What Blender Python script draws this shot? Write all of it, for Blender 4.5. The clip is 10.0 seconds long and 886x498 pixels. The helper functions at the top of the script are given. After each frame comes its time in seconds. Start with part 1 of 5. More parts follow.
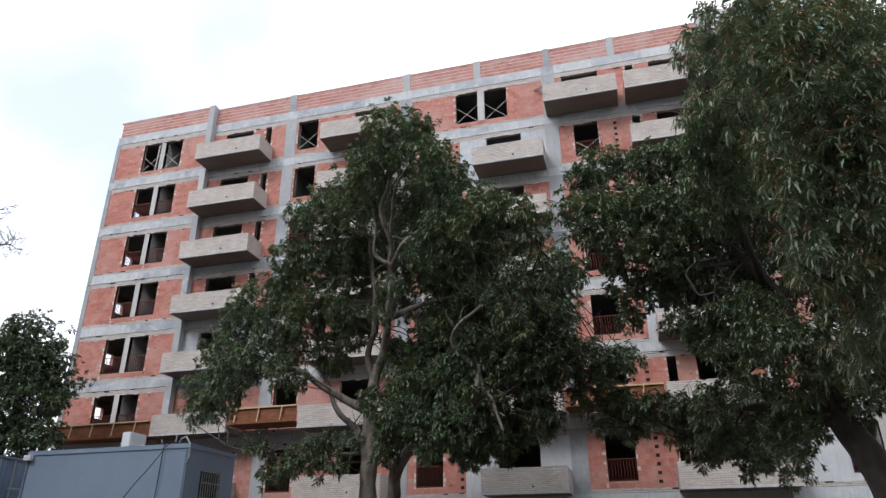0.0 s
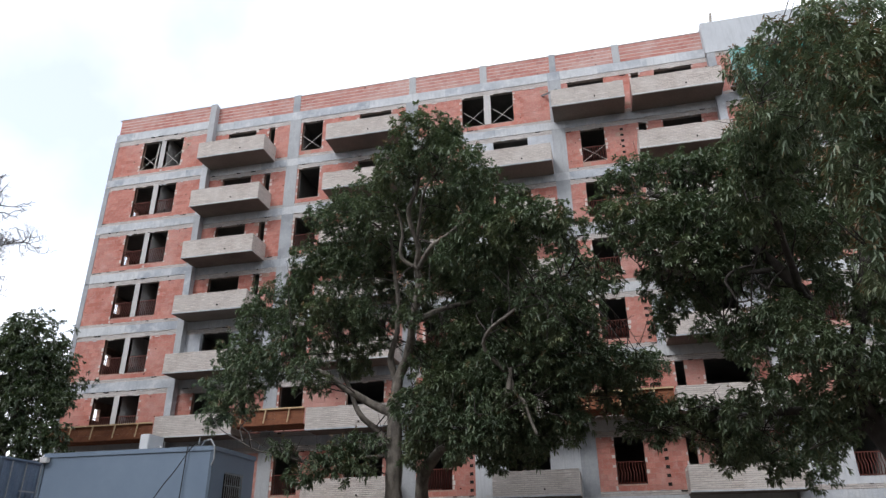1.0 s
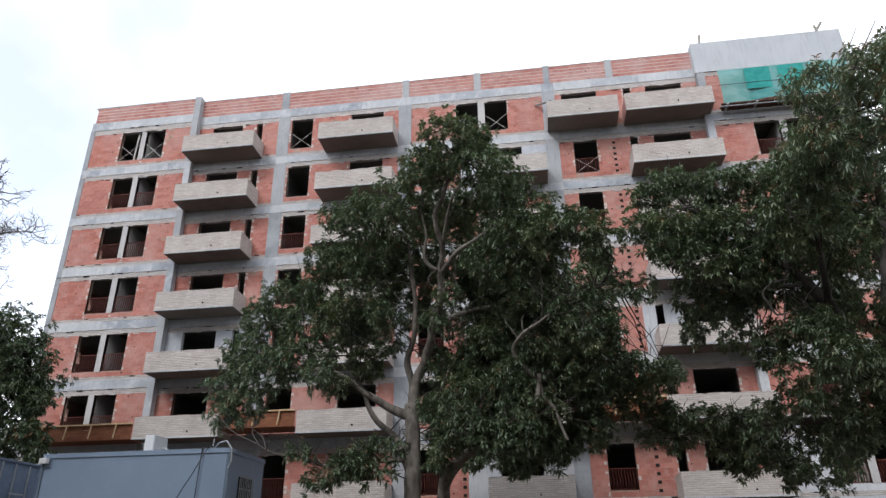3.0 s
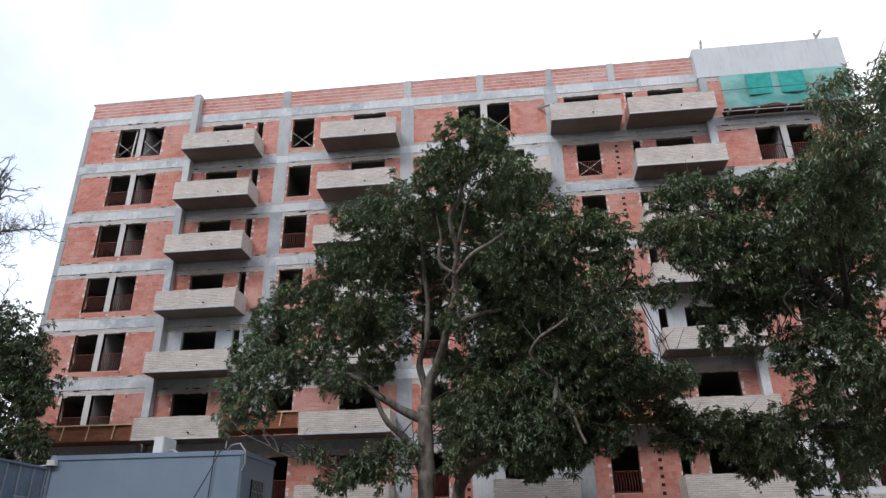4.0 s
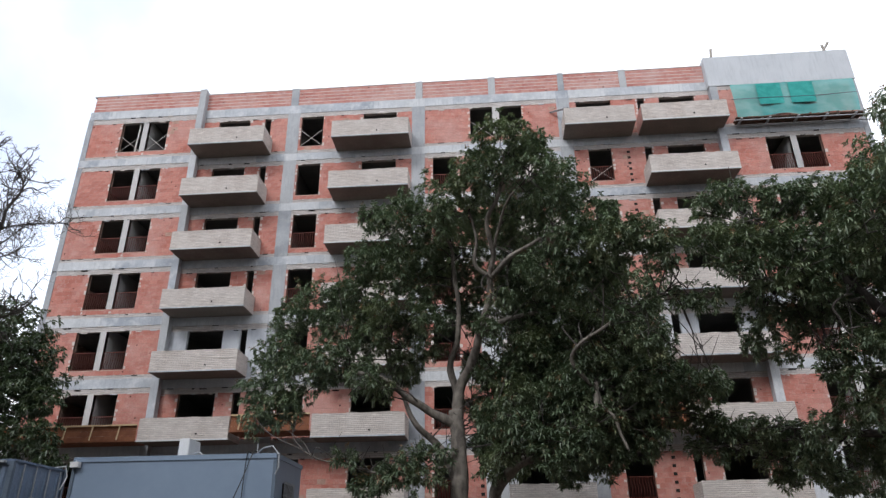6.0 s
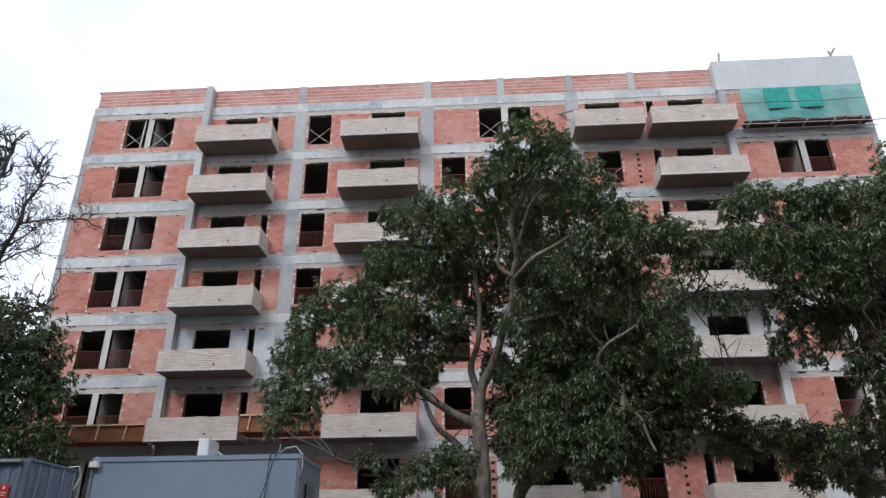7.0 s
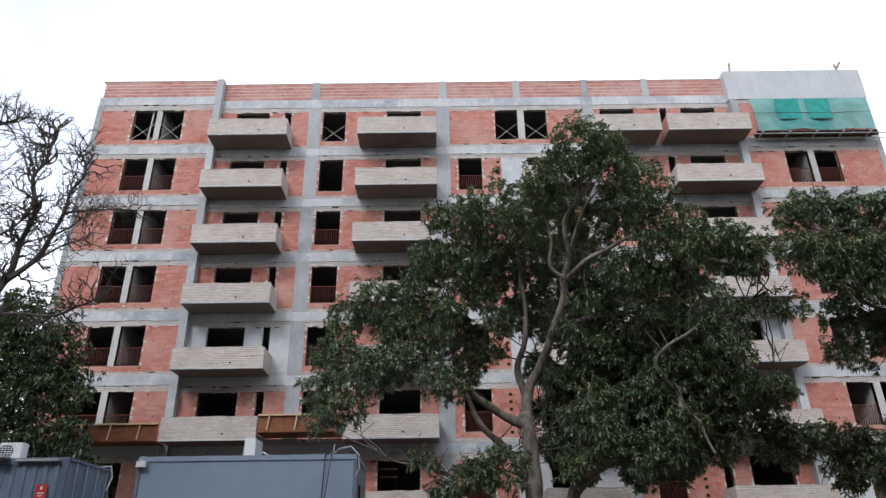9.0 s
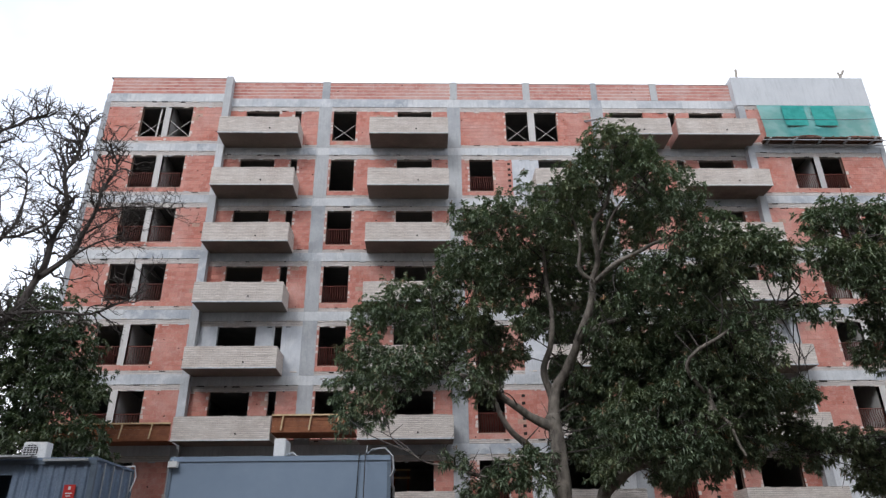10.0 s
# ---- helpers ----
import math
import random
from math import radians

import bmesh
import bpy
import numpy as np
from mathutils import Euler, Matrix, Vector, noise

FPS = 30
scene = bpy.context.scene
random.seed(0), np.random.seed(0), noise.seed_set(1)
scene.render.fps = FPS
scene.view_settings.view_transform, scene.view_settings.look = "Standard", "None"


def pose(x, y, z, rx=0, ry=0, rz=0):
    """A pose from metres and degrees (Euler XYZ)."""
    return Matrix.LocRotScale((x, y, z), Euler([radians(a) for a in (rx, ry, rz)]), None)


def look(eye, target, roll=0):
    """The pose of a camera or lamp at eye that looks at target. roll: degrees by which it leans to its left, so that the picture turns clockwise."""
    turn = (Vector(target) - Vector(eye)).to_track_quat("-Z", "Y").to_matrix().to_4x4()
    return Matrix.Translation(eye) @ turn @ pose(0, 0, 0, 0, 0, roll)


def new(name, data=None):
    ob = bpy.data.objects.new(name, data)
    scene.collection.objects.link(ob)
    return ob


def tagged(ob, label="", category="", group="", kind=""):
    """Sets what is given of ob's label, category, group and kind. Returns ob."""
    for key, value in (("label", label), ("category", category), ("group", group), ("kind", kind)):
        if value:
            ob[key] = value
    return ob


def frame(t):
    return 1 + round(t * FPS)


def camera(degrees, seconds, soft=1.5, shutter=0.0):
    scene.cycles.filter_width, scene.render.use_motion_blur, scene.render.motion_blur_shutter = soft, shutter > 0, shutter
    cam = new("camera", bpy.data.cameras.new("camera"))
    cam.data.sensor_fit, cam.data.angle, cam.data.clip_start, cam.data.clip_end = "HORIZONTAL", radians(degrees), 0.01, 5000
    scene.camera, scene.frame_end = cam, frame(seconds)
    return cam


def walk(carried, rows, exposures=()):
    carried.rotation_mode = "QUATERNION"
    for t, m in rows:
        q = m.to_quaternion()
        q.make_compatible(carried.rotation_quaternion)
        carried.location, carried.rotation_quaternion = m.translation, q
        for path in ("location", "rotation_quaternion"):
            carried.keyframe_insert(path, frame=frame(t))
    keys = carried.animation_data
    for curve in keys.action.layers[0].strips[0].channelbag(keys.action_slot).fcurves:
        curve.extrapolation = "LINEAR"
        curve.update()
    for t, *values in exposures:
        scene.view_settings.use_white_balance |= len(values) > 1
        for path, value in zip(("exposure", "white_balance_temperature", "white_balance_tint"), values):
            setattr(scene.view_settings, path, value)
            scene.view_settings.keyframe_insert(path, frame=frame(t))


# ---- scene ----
cam = camera(65.7, 10.0, soft=1.4)
PATH = [
    (0, (-0.156, -0.336, 1.871), (-0.636, 1.424, 2.689), -0.4),
    (0.5, (-0.842, -0.587, 1.873), (-1.292, 1.181, 2.694), -0.5),
    (1, (-1.53, -0.781, 1.89), (-1.942, 0.994, 2.713), -0.6),
    (1.5, (-2.179, -0.948, 1.888), (-2.552, 0.835, 2.715), -0.6),
    (2, (-2.811, -1.051, 1.88), (-3.136, 0.739, 2.711), -0.7),
    (2.5, (-3.322, -1.14, 1.868), (-3.605, 0.656, 2.702), -0.7),
    (4, (-4.677, -1.289, 1.964), (-4.88, 0.516, 2.8), -0.8),
    (4.5, (-5.074, -1.293, 1.996), (-5.26, 0.514, 2.832), -0.7),
    (5, (-5.468, -1.302, 2.013), (-5.637, 0.506, 2.852), -0.7),
    (5.5, (-5.918, -1.272, 2.033), (-6.068, 0.537, 2.874), -0.7),
    (7, (-7.381, -1.195, 2.082), (-7.478, 0.615, 2.927), -0.6),
    (7.5, (-7.962, -1.157, 2.078), (-8.038, 0.654, 2.924), -0.6),
    (8, (-8.617, -1.096, 2.066), (-8.665, 0.714, 2.916), -0.7),
    (8.5, (-9.24, -1.077, 2.064), (-9.26, 0.733, 2.915), -0.7),
    (9, (-9.834, -1.082, 2.087), (-9.828, 0.727, 2.938), -0.8),
    (9.5, (-10.43, -1.103, 2.12), (-10.402, 0.707, 2.97), -0.8),
    (10, (-11.146, -1.102, 2.119), (-11.091, 0.707, 2.971), -0.8),
]
walk(cam, [(t, look(eye, target, roll)) for t, eye, target, roll in PATH])

# ---- world, sun, exposure ----
scene.view_settings.exposure = 0.02
world = bpy.data.worlds.new("overcast_sky")
scene.world = world
world.use_nodes = True
wn, wl = world.node_tree.nodes, world.node_tree.links
wn.clear()
w_out = wn.new("ShaderNodeOutputWorld")
w_bg = wn.new("ShaderNodeBackground")
w_sky = wn.new("ShaderNodeTexSky")
w_sky.sky_type = "NISHITA"
w_sky.sun_disc = False
w_sky.sun_elevation, w_sky.sun_rotation = radians(40), radians(207)
w_sky.air_density, w_sky.dust_density = 1.0, 2.0
w_co = wn.new("ShaderNodeTexCoord")
w_noise = wn.new("ShaderNodeTexNoise")
w_noise.inputs["Scale"].default_value = 2.6
w_noise.inputs["Detail"].default_value = 6.0
w_dot = wn.new("ShaderNodeVectorMath")
w_dot.operation = "DOT_PRODUCT"
w_dot.inputs[1].default_value = (-0.59, 0.62, 0.52)
w_sum = wn.new("ShaderNodeMath")
w_sum.operation = "MULTIPLY_ADD"
w_sum.inputs[1].default_value = 0.22
w_ramp = wn.new("ShaderNodeValToRGB")
w_ramp.color_ramp.elements[0].position = 0.93
w_ramp.color_ramp.elements[0].color = (1, 1, 1, 1)
w_ramp.color_ramp.elements[1].position = 1.02
w_ramp.color_ramp.elements[1].color = (0.5, 0.5, 0.5, 1)
w_mix = wn.new("ShaderNodeMix")
w_mix.data_type = "RGBA"
w_mix.inputs["B"].default_value = (13.7, 14.1, 15.3, 1)
w_bg.inputs["Strength"].default_value = 0.1
wl.new(w_co.outputs["Generated"], w_noise.inputs["Vector"])
wl.new(w_co.outputs["Generated"], w_dot.inputs[0])
wl.new(w_noise.outputs["Fac"], w_sum.inputs[0])
w_off = wn.new("ShaderNodeMath")
w_off.operation = "SUBTRACT"
w_off.inputs[1].default_value = 0.11
wl.new(w_dot.outputs["Value"], w_off.inputs[0])
wl.new(w_off.outputs["Value"], w_sum.inputs[2])
wl.new(w_sum.outputs["Value"], w_ramp.inputs["Fac"])
wl.new(w_ramp.outputs["Color"], w_mix.inputs["Factor"])
w_gain = wn.new("ShaderNodeVectorMath")
w_gain.operation = "SCALE"
w_gain.inputs["Scale"].default_value = 3.0
wl.new(w_sky.outputs["Color"], w_gain.inputs[0])
wl.new(w_gain.outputs["Vector"], w_mix.inputs["A"])
wl.new(w_mix.outputs["Result"], w_bg.inputs["Color"])
wl.new(w_bg.outputs["Background"], w_out.inputs["Surface"])
sun = new("sun", bpy.data.lights.new("sun", "SUN"))
sun.data.energy, sun.data.angle, sun.data.color = 1.6, radians(18), (0.99, 0.98, 0.99)
sun.matrix_world = look((-12, -24, 22.5), (0, 0, 0))


# ---- materials ----
class Nodes:
    """A small builder of node materials in world-size coordinates."""

    def __init__(self, name):
        self.m = bpy.data.materials.new(name)
        self.m.use_nodes = True
        self.t = self.m.node_tree
        self.b = self.t.nodes["Principled BSDF"]
        co = self.t.nodes.new("ShaderNodeTexCoord")
        self.co = co.outputs["Object"]

    def add(self, kind, **inputs):
        n = self.t.nodes.new(kind)
        for k, v in inputs.items():
            self.put(n.inputs[k.replace("_", " ")], v)
        return n

    def put(self, socket, v):
        if isinstance(v, bpy.types.NodeSocket):
            self.t.links.new(v, socket)
        else:
            socket.default_value = v

    def noise(self, scale, detail=4.0, rough=0.55, stretch=None):
        co = self.co
        if stretch:
            mp = self.add("ShaderNodeMapping", Vector=co, Scale=stretch)
            co = mp.outputs["Vector"]
        return self.add("ShaderNodeTexNoise", Vector=co, Scale=scale, Detail=detail, Roughness=rough).outputs["Fac"]

    def ramp(self, fac, *stops):
        n = self.add("ShaderNodeValToRGB", Fac=fac)
        e = n.color_ramp.elements
        while len(e) < len(stops):
            e.new(0.5)
        for el, (p, c) in zip(e, stops):
            el.position = p
            el.color = (c, c, c, 1) if isinstance(c, (int, float)) else (*c, 1)
        return n.outputs["Color"]

    def mix(self, fac, a, b, how="MIX"):
        n = self.t.nodes.new("ShaderNodeMix")
        n.data_type, n.blend_type = "RGBA", how
        for s, v in ((n.inputs["Factor"], fac), (n.inputs["A"], a), (n.inputs["B"], b)):
            if isinstance(v, tuple) and len(v) == 3:
                v = (*v, 1)
            self.put(s, v)
        return n.outputs["Result"]

    def bump(self, height, strength=0.4, distance=0.02):
        return self.add("ShaderNodeBump", Height=height, Strength=strength, Distance=distance).outputs["Normal"]

    def done(self, color, rough=0.85, normal=None, metal=0.0, spec=0.3):
        if isinstance(color, tuple) and len(color) == 3:
            color = (*color, 1)
        self.put(self.b.inputs["Base Color"], color)
        self.put(self.b.inputs["Roughness"], rough)
        self.b.inputs["Metallic"].default_value = metal
        self.b.inputs["Specular IOR Level"].default_value = spec
        if normal is not None:
            self.put(self.b.inputs["Normal"], normal)
        return self.m


def concrete(name, low, high, patch=(0.62, 0.6, 0.56), amount=0.5, streak=0.3):
    n = Nodes(name)
    base = n.mix(n.ramp(n.noise(0.9, 5), (0.35, 0.0), (0.65, 1.0)), low, high)
    rnd = n.add("ShaderNodeObjectInfo").outputs["Random"]
    base = n.mix(n.ramp(rnd, (0.0, 0.0), (1.0, 0.72)), base, patch)
    blot = n.ramp(n.noise(2.3, 6, 0.65), (0.5, 0.0), (0.62, amount))
    base = n.mix(blot, base, patch)
    run = n.ramp(n.noise(3.0, 4, 0.6, (3.0, 3.0, 0.35)), (0.5, 0.0), (0.75, streak))
    base = n.mix(run, base, tuple(c * 0.55 for c in low))
    fine = n.noise(22, 5, 0.7)
    base = n.mix(n.ramp(fine, (0.3, 0.3), (0.7, 0.0)), base, tuple(c * 0.6 for c in low))
    return n.done(base, 0.9, n.bump(fine, 0.35, 0.02))


def clay(name, low, high, dust):
    n = Nodes(name)
    rnd = n.add("ShaderNodeObjectInfo").outputs["Random"]
    isl = n.add("ShaderNodeNewGeometry").outputs["Random Per Island"]
    both = n.add("ShaderNodeMath", Value=0.0)
    both.operation = "ADD"
    n.put(both.inputs[0], rnd), n.put(both.inputs[1], isl)
    frac = n.add("ShaderNodeMath")
    frac.operation = "FRACT"
    n.put(frac.inputs[0], both.outputs["Value"])
    base = n.mix(frac.outputs["Value"], low, high)
    base = n.mix(n.ramp(n.noise(0.55, 4), (0.42, 0.0), (0.68, 0.6)), base, dust)
    base = n.mix(n.ramp(n.noise(4.0, 6, 0.7), (0.5, 0.0), (0.68, 0.6)), base, dust)
    rib = n.add("ShaderNodeTexWave", Vector=n.co, Scale=14.0, Distortion=0.6)
    rib.bands_direction = "Z"
    fine = n.noise(30, 4, 0.7)
    base = n.mix(n.ramp(fine, (0.35, 0.35), (0.6, 0.0)), base, tuple(c * 0.6 for c in low))
    h = n.mix(0.5, rib.outputs["Color"], fine)
    return n.done(base, 0.9, n.bump(h, 0.3, 0.015))


def thin_brick(name, c1, c2, mortar, smear, cover=0.55):
    """Thin solid bricks laid flat, their mortar smeared over them."""
    n = Nodes(name)
    sep = n.add("ShaderNodeSeparateXYZ", Vector=n.co)
    s = n.add("ShaderNodeMath")
    n.put(s.inputs[0], sep.outputs["X"]), n.put(s.inputs[1], sep.outputs["Y"])
    v = n.add("ShaderNodeCombineXYZ", X=s.outputs["Value"], Y=sep.outputs["Z"])
    br = n.add("ShaderNodeTexBrick", Vector=v.outputs["Vector"], Scale=1.0, Color1=(*c1, 1), Color2=(*c2, 1), Mortar=(*mortar, 1))
    br.inputs["Brick Width"].default_value, br.inputs["Row Height"].default_value = 0.25, 0.075
    br.inputs["Mortar Size"].default_value = 0.014
    br.inputs["Mortar Smooth"].default_value = 0.6
    base = n.mix(n.ramp(n.noise(1.3, 6, 0.65), (0.38, 0.0), (0.62, cover)), br.outputs["Color"], smear)
    rnd = n.add("ShaderNodeObjectInfo").outputs["Random"]
    base = n.mix(n.ramp(rnd, (0.0, 0.0), (1.0, 0.35)), base, tuple(c * 0.72 for c in smear))
    base = n.mix(n.ramp(n.noise(6, 6, 0.72, (0.28, 0.28, 4.5)), (0.5, 0.0), (0.66, 0.6)), base, tuple(c * 0.5 for c in smear))
    base = n.mix(n.ramp(n.noise(4.2, 6, 0.7, (0.5, 0.5, 3.2)), (0.54, 0.0), (0.68, 0.6)), base, tuple(min(1, c * 1.22) for c in smear))
    fine = n.noise(26, 4)
    h = n.mix(0.35, br.outputs["Fac"], fine)
    inv = n.add("ShaderNodeInvert", Color=h)
    return n.done(base, 0.92, n.bump(inv.outputs["Color"], 0.7, 0.03))


def plain(name, low, high, scale=3.0, rough=0.7, metal=0.0, bump=0.15, spec=0.3, grain=0.35):
    n = Nodes(name)
    f = n.noise(scale, 6, 0.6)
    base = n.mix(n.ramp(f, (0.35, 0.0), (0.65, 1.0)), low, high)
    fine = n.noise(scale * 9, 4)
    base = n.mix(n.ramp(fine, (0.35, grain), (0.6, 0.0)), base, tuple(c * 0.65 for c in low))
    return n.done(base, rough, n.bump(fine, bump, 0.01), metal, spec)


CONCRETE = concrete("concrete_beam", (0.31, 0.34, 0.385), (0.5, 0.53, 0.575), (0.7, 0.71, 0.71))
COLUMN = concrete("concrete_column", (0.27, 0.288, 0.312), (0.38, 0.40, 0.425), (0.52, 0.53, 0.54), 0.3)
CONCRETE_PALE = concrete("concrete_upper_wall", (0.42, 0.45, 0.49), (0.52, 0.55, 0.59), (0.58, 0.6, 0.62), 0.3)
PLASTER = concrete("grey_plaster", (0.42, 0.45, 0.5), (0.55, 0.58, 0.62), (0.68, 0.69, 0.7), 0.5)
PIER = concrete("cement_render_pier", (0.4, 0.4, 0.4), (0.52, 0.51, 0.5), (0.62, 0.6, 0.58), 0.4)
# brown slab concrete, with the shade under the balconies put into its colour
SOFFIT = concrete("shade_darkened_slab", (0.15, 0.125, 0.11), (0.22, 0.185, 0.16), (0.28, 0.25, 0.22), 0.3)
# room concrete darkened in colour to stand for the gloom behind the openings
INSIDE = concrete("shade_darkened_interior", (0.14, 0.14, 0.14), (0.2, 0.2, 0.195), (0.26, 0.25, 0.24))
CLAY = clay("hollow_clay_block", (0.42, 0.15, 0.118), (0.56, 0.24, 0.19), (0.58, 0.38, 0.34))
CLAY_OLD = clay("parapet_clay_block", (0.42, 0.165, 0.14), (0.54, 0.26, 0.22), (0.6, 0.45, 0.42))
MORTAR = plain("mortar", (0.38, 0.23, 0.18), (0.5, 0.35, 0.29), 5.0, 0.95, 0, 0.5)
MORTAR_PALE = plain("jamb_mortar", (0.55, 0.49, 0.45), (0.66, 0.61, 0.57), 5.0, 0.95, 0, 0.5)
BAND = thin_brick("thin_brick_band", (0.44, 0.38, 0.35), (0.54, 0.48, 0.44), (0.33, 0.31, 0.3), (0.6, 0.58, 0.57), 0.5)
PARAPET = thin_brick("balcony_brick", (0.47, 0.40, 0.36), (0.58, 0.51, 0.46), (0.34, 0.315, 0.3), (0.65, 0.61, 0.575), 0.58)
RUST = plain("red_oxide_iron", (0.10, 0.025, 0.02), (0.17, 0.05, 0.035), 6, 0.7)
ROD = plain("pale_rod", (0.55, 0.53, 0.5), (0.7, 0.68, 0.64), 8, 0.6)
# near-black for openings, with their inner shade painted in; drain pipes too
DARK = plain("painted_dark_void", (0.015, 0.013, 0.012), (0.03, 0.026, 0.022), 4, 0.9)
TIMBER = plain("orange_formwork_timber", (0.17, 0.06, 0.03), (0.26, 0.105, 0.05), 3.5, 0.75)
TIMBER_DARK = plain("dark_scaffold_timber", (0.06, 0.035, 0.025), (0.12, 0.07, 0.05), 5, 0.85)
TIMBER_GREY = plain("weathered_timber", (0.26, 0.24, 0.21), (0.38, 0.35, 0.31), 5, 0.85)
TIMBER_PALE = plain("pale_batten", (0.5, 0.36, 0.2), (0.62, 0.48, 0.3), 5, 0.75)
CABIN = plain("blue_grey_paint", (0.185, 0.25, 0.34), (0.21, 0.28, 0.372), 0.7, 0.45, 0, 0.02, 0.45, 0.06)
CABIN_TRIM = plain("dark_blue_grey_trim", (0.10, 0.135, 0.18), (0.13, 0.17, 0.22), 3, 0.5)
CORRUGATED = plain("blue_steel_sheet", (0.12, 0.17, 0.25), (0.17, 0.225, 0.31), 2, 0.5, 0, 0.05, 0.4)
WHITE = plain("white_enamel", (0.66, 0.67, 0.68), (0.74, 0.75, 0.75), 4, 0.4)
GREY_STEEL = plain("grey_steel", (0.32, 0.34, 0.36), (0.42, 0.44, 0.46), 8, 0.5, 0.3)
BLACK = plain("black_rubber", (0.012, 0.012, 0.013), (0.025, 0.025, 0.026), 8, 0.6)
SIGN_RED = plain("red_sign_face", (0.5, 0.03, 0.03), (0.56, 0.045, 0.04), 4, 0.5)
# bare soil, its colour lowered to stand for tree shade and cut bounce
SOIL = plain("shade_darkened_soil", (0.075, 0.062, 0.05), (0.13, 0.105, 0.08), 0.6, 0.95, 0, 0.6)


def bark(name, low, high):
    n = Nodes(name)
    f = n.noise(5, 6, 0.65, (1, 1, 0.4))
    base = n.mix(n.ramp(f, (0.35, 0.0), (0.62, 1.0)), low, high)
    lich = n.ramp(n.noise(1.6, 5), (0.52, 0.0), (0.66, 0.6))
    base = n.mix(lich, base, tuple(min(1, c * 1.5) for c in high))
    fine = n.noise(34, 5, 0.7, (1, 1, 0.35))
    return n.done(base, 0.9, n.bump(fine, 0.8, 0.03))


def foliage(name, dark, mid, tip, share=0.04):
    n = Nodes(name)
    isl = n.add("ShaderNodeNewGeometry").outputs["Random Per Island"]
    base = n.ramp(isl, (0.0, dark), (0.6, mid), (1.0 - share, mid), (1.0, tip))
    base = n.mix(n.ramp(n.noise(0.5, 3), (0.48, 0.0), (0.68, 0.55)), base, (mid[0] * 1.4, mid[1] * 1.18, mid[2] * 0.95))
    # clumps darkened by noise, painting the contrast of lit and shaded foliage
    base = n.mix(n.ramp(n.noise(3.2, 2), (0.36, 0.55), (0.54, 0.0)), base, dark)
    n.done(base, 0.38, None, 0.0, 0.55)
    tr = n.add("ShaderNodeBsdfTranslucent")
    n.put(tr.inputs["Color"], n.mix(0.5, base, (0.10, 0.17, 0.03)))
    ms = n.add("ShaderNodeMixShader")
    ms.inputs[0].default_value = 0.2
    n.put(ms.inputs[1], n.b.outputs["BSDF"])
    n.put(ms.inputs[2], tr.outputs["BSDF"])
    n.t.links.new(ms.outputs["Shader"], n.t.nodes["Material Output"].inputs["Surface"])
    return n.m


BARK = bark("pale_grey_bark", (0.085, 0.075, 0.067), (0.22, 0.198, 0.172))
BARK_DARK = bark("dark_bark", (0.05, 0.043, 0.04), (0.09, 0.08, 0.075))
LEAF = foliage("mango_leaf", (0.075, 0.112, 0.07), (0.19, 0.25, 0.158), (0.27, 0.25, 0.14), 0.1)
LEAF_RED = foliage("dense_mango_leaf", (0.12, 0.17, 0.112), (0.26, 0.33, 0.225), (0.32, 0.28, 0.17), 0.1)
LEAF_FAR = foliage("dark_broad_leaf", (0.04, 0.062, 0.038), (0.085, 0.118, 0.07), (0.14, 0.13, 0.05), 0.04)
SHOOT = foliage("reddish_young_shoot", (0.2, 0.115, 0.075), (0.32, 0.2, 0.125), (0.36, 0.26, 0.15), 0.2)

net_n = Nodes("green_shade_net")
_w = net_n.ramp(net_n.noise(1.1, 3), (0.4, (0.07, 0.4, 0.39)), (0.62, (0.16, 0.5, 0.49)))
net_n.done(_w, 0.8)
_tr = net_n.add("ShaderNodeBsdfTransparent")
_ms = net_n.add("ShaderNodeMixShader")
_ms.inputs[0].default_value = 0.46
net_n.put(_ms.inputs[1], net_n.b.outputs["BSDF"]), net_n.put(_ms.inputs[2], _tr.outputs["BSDF"])
net_n.t.links.new(_ms.outputs["Shader"], net_n.t.nodes["Material Output"].inputs["Surface"])
NETTING = net_n.m
NET_DARK = plain("dark_green_net", (0.01, 0.21, 0.19), (0.03, 0.29, 0.26), 2.5, 0.8)


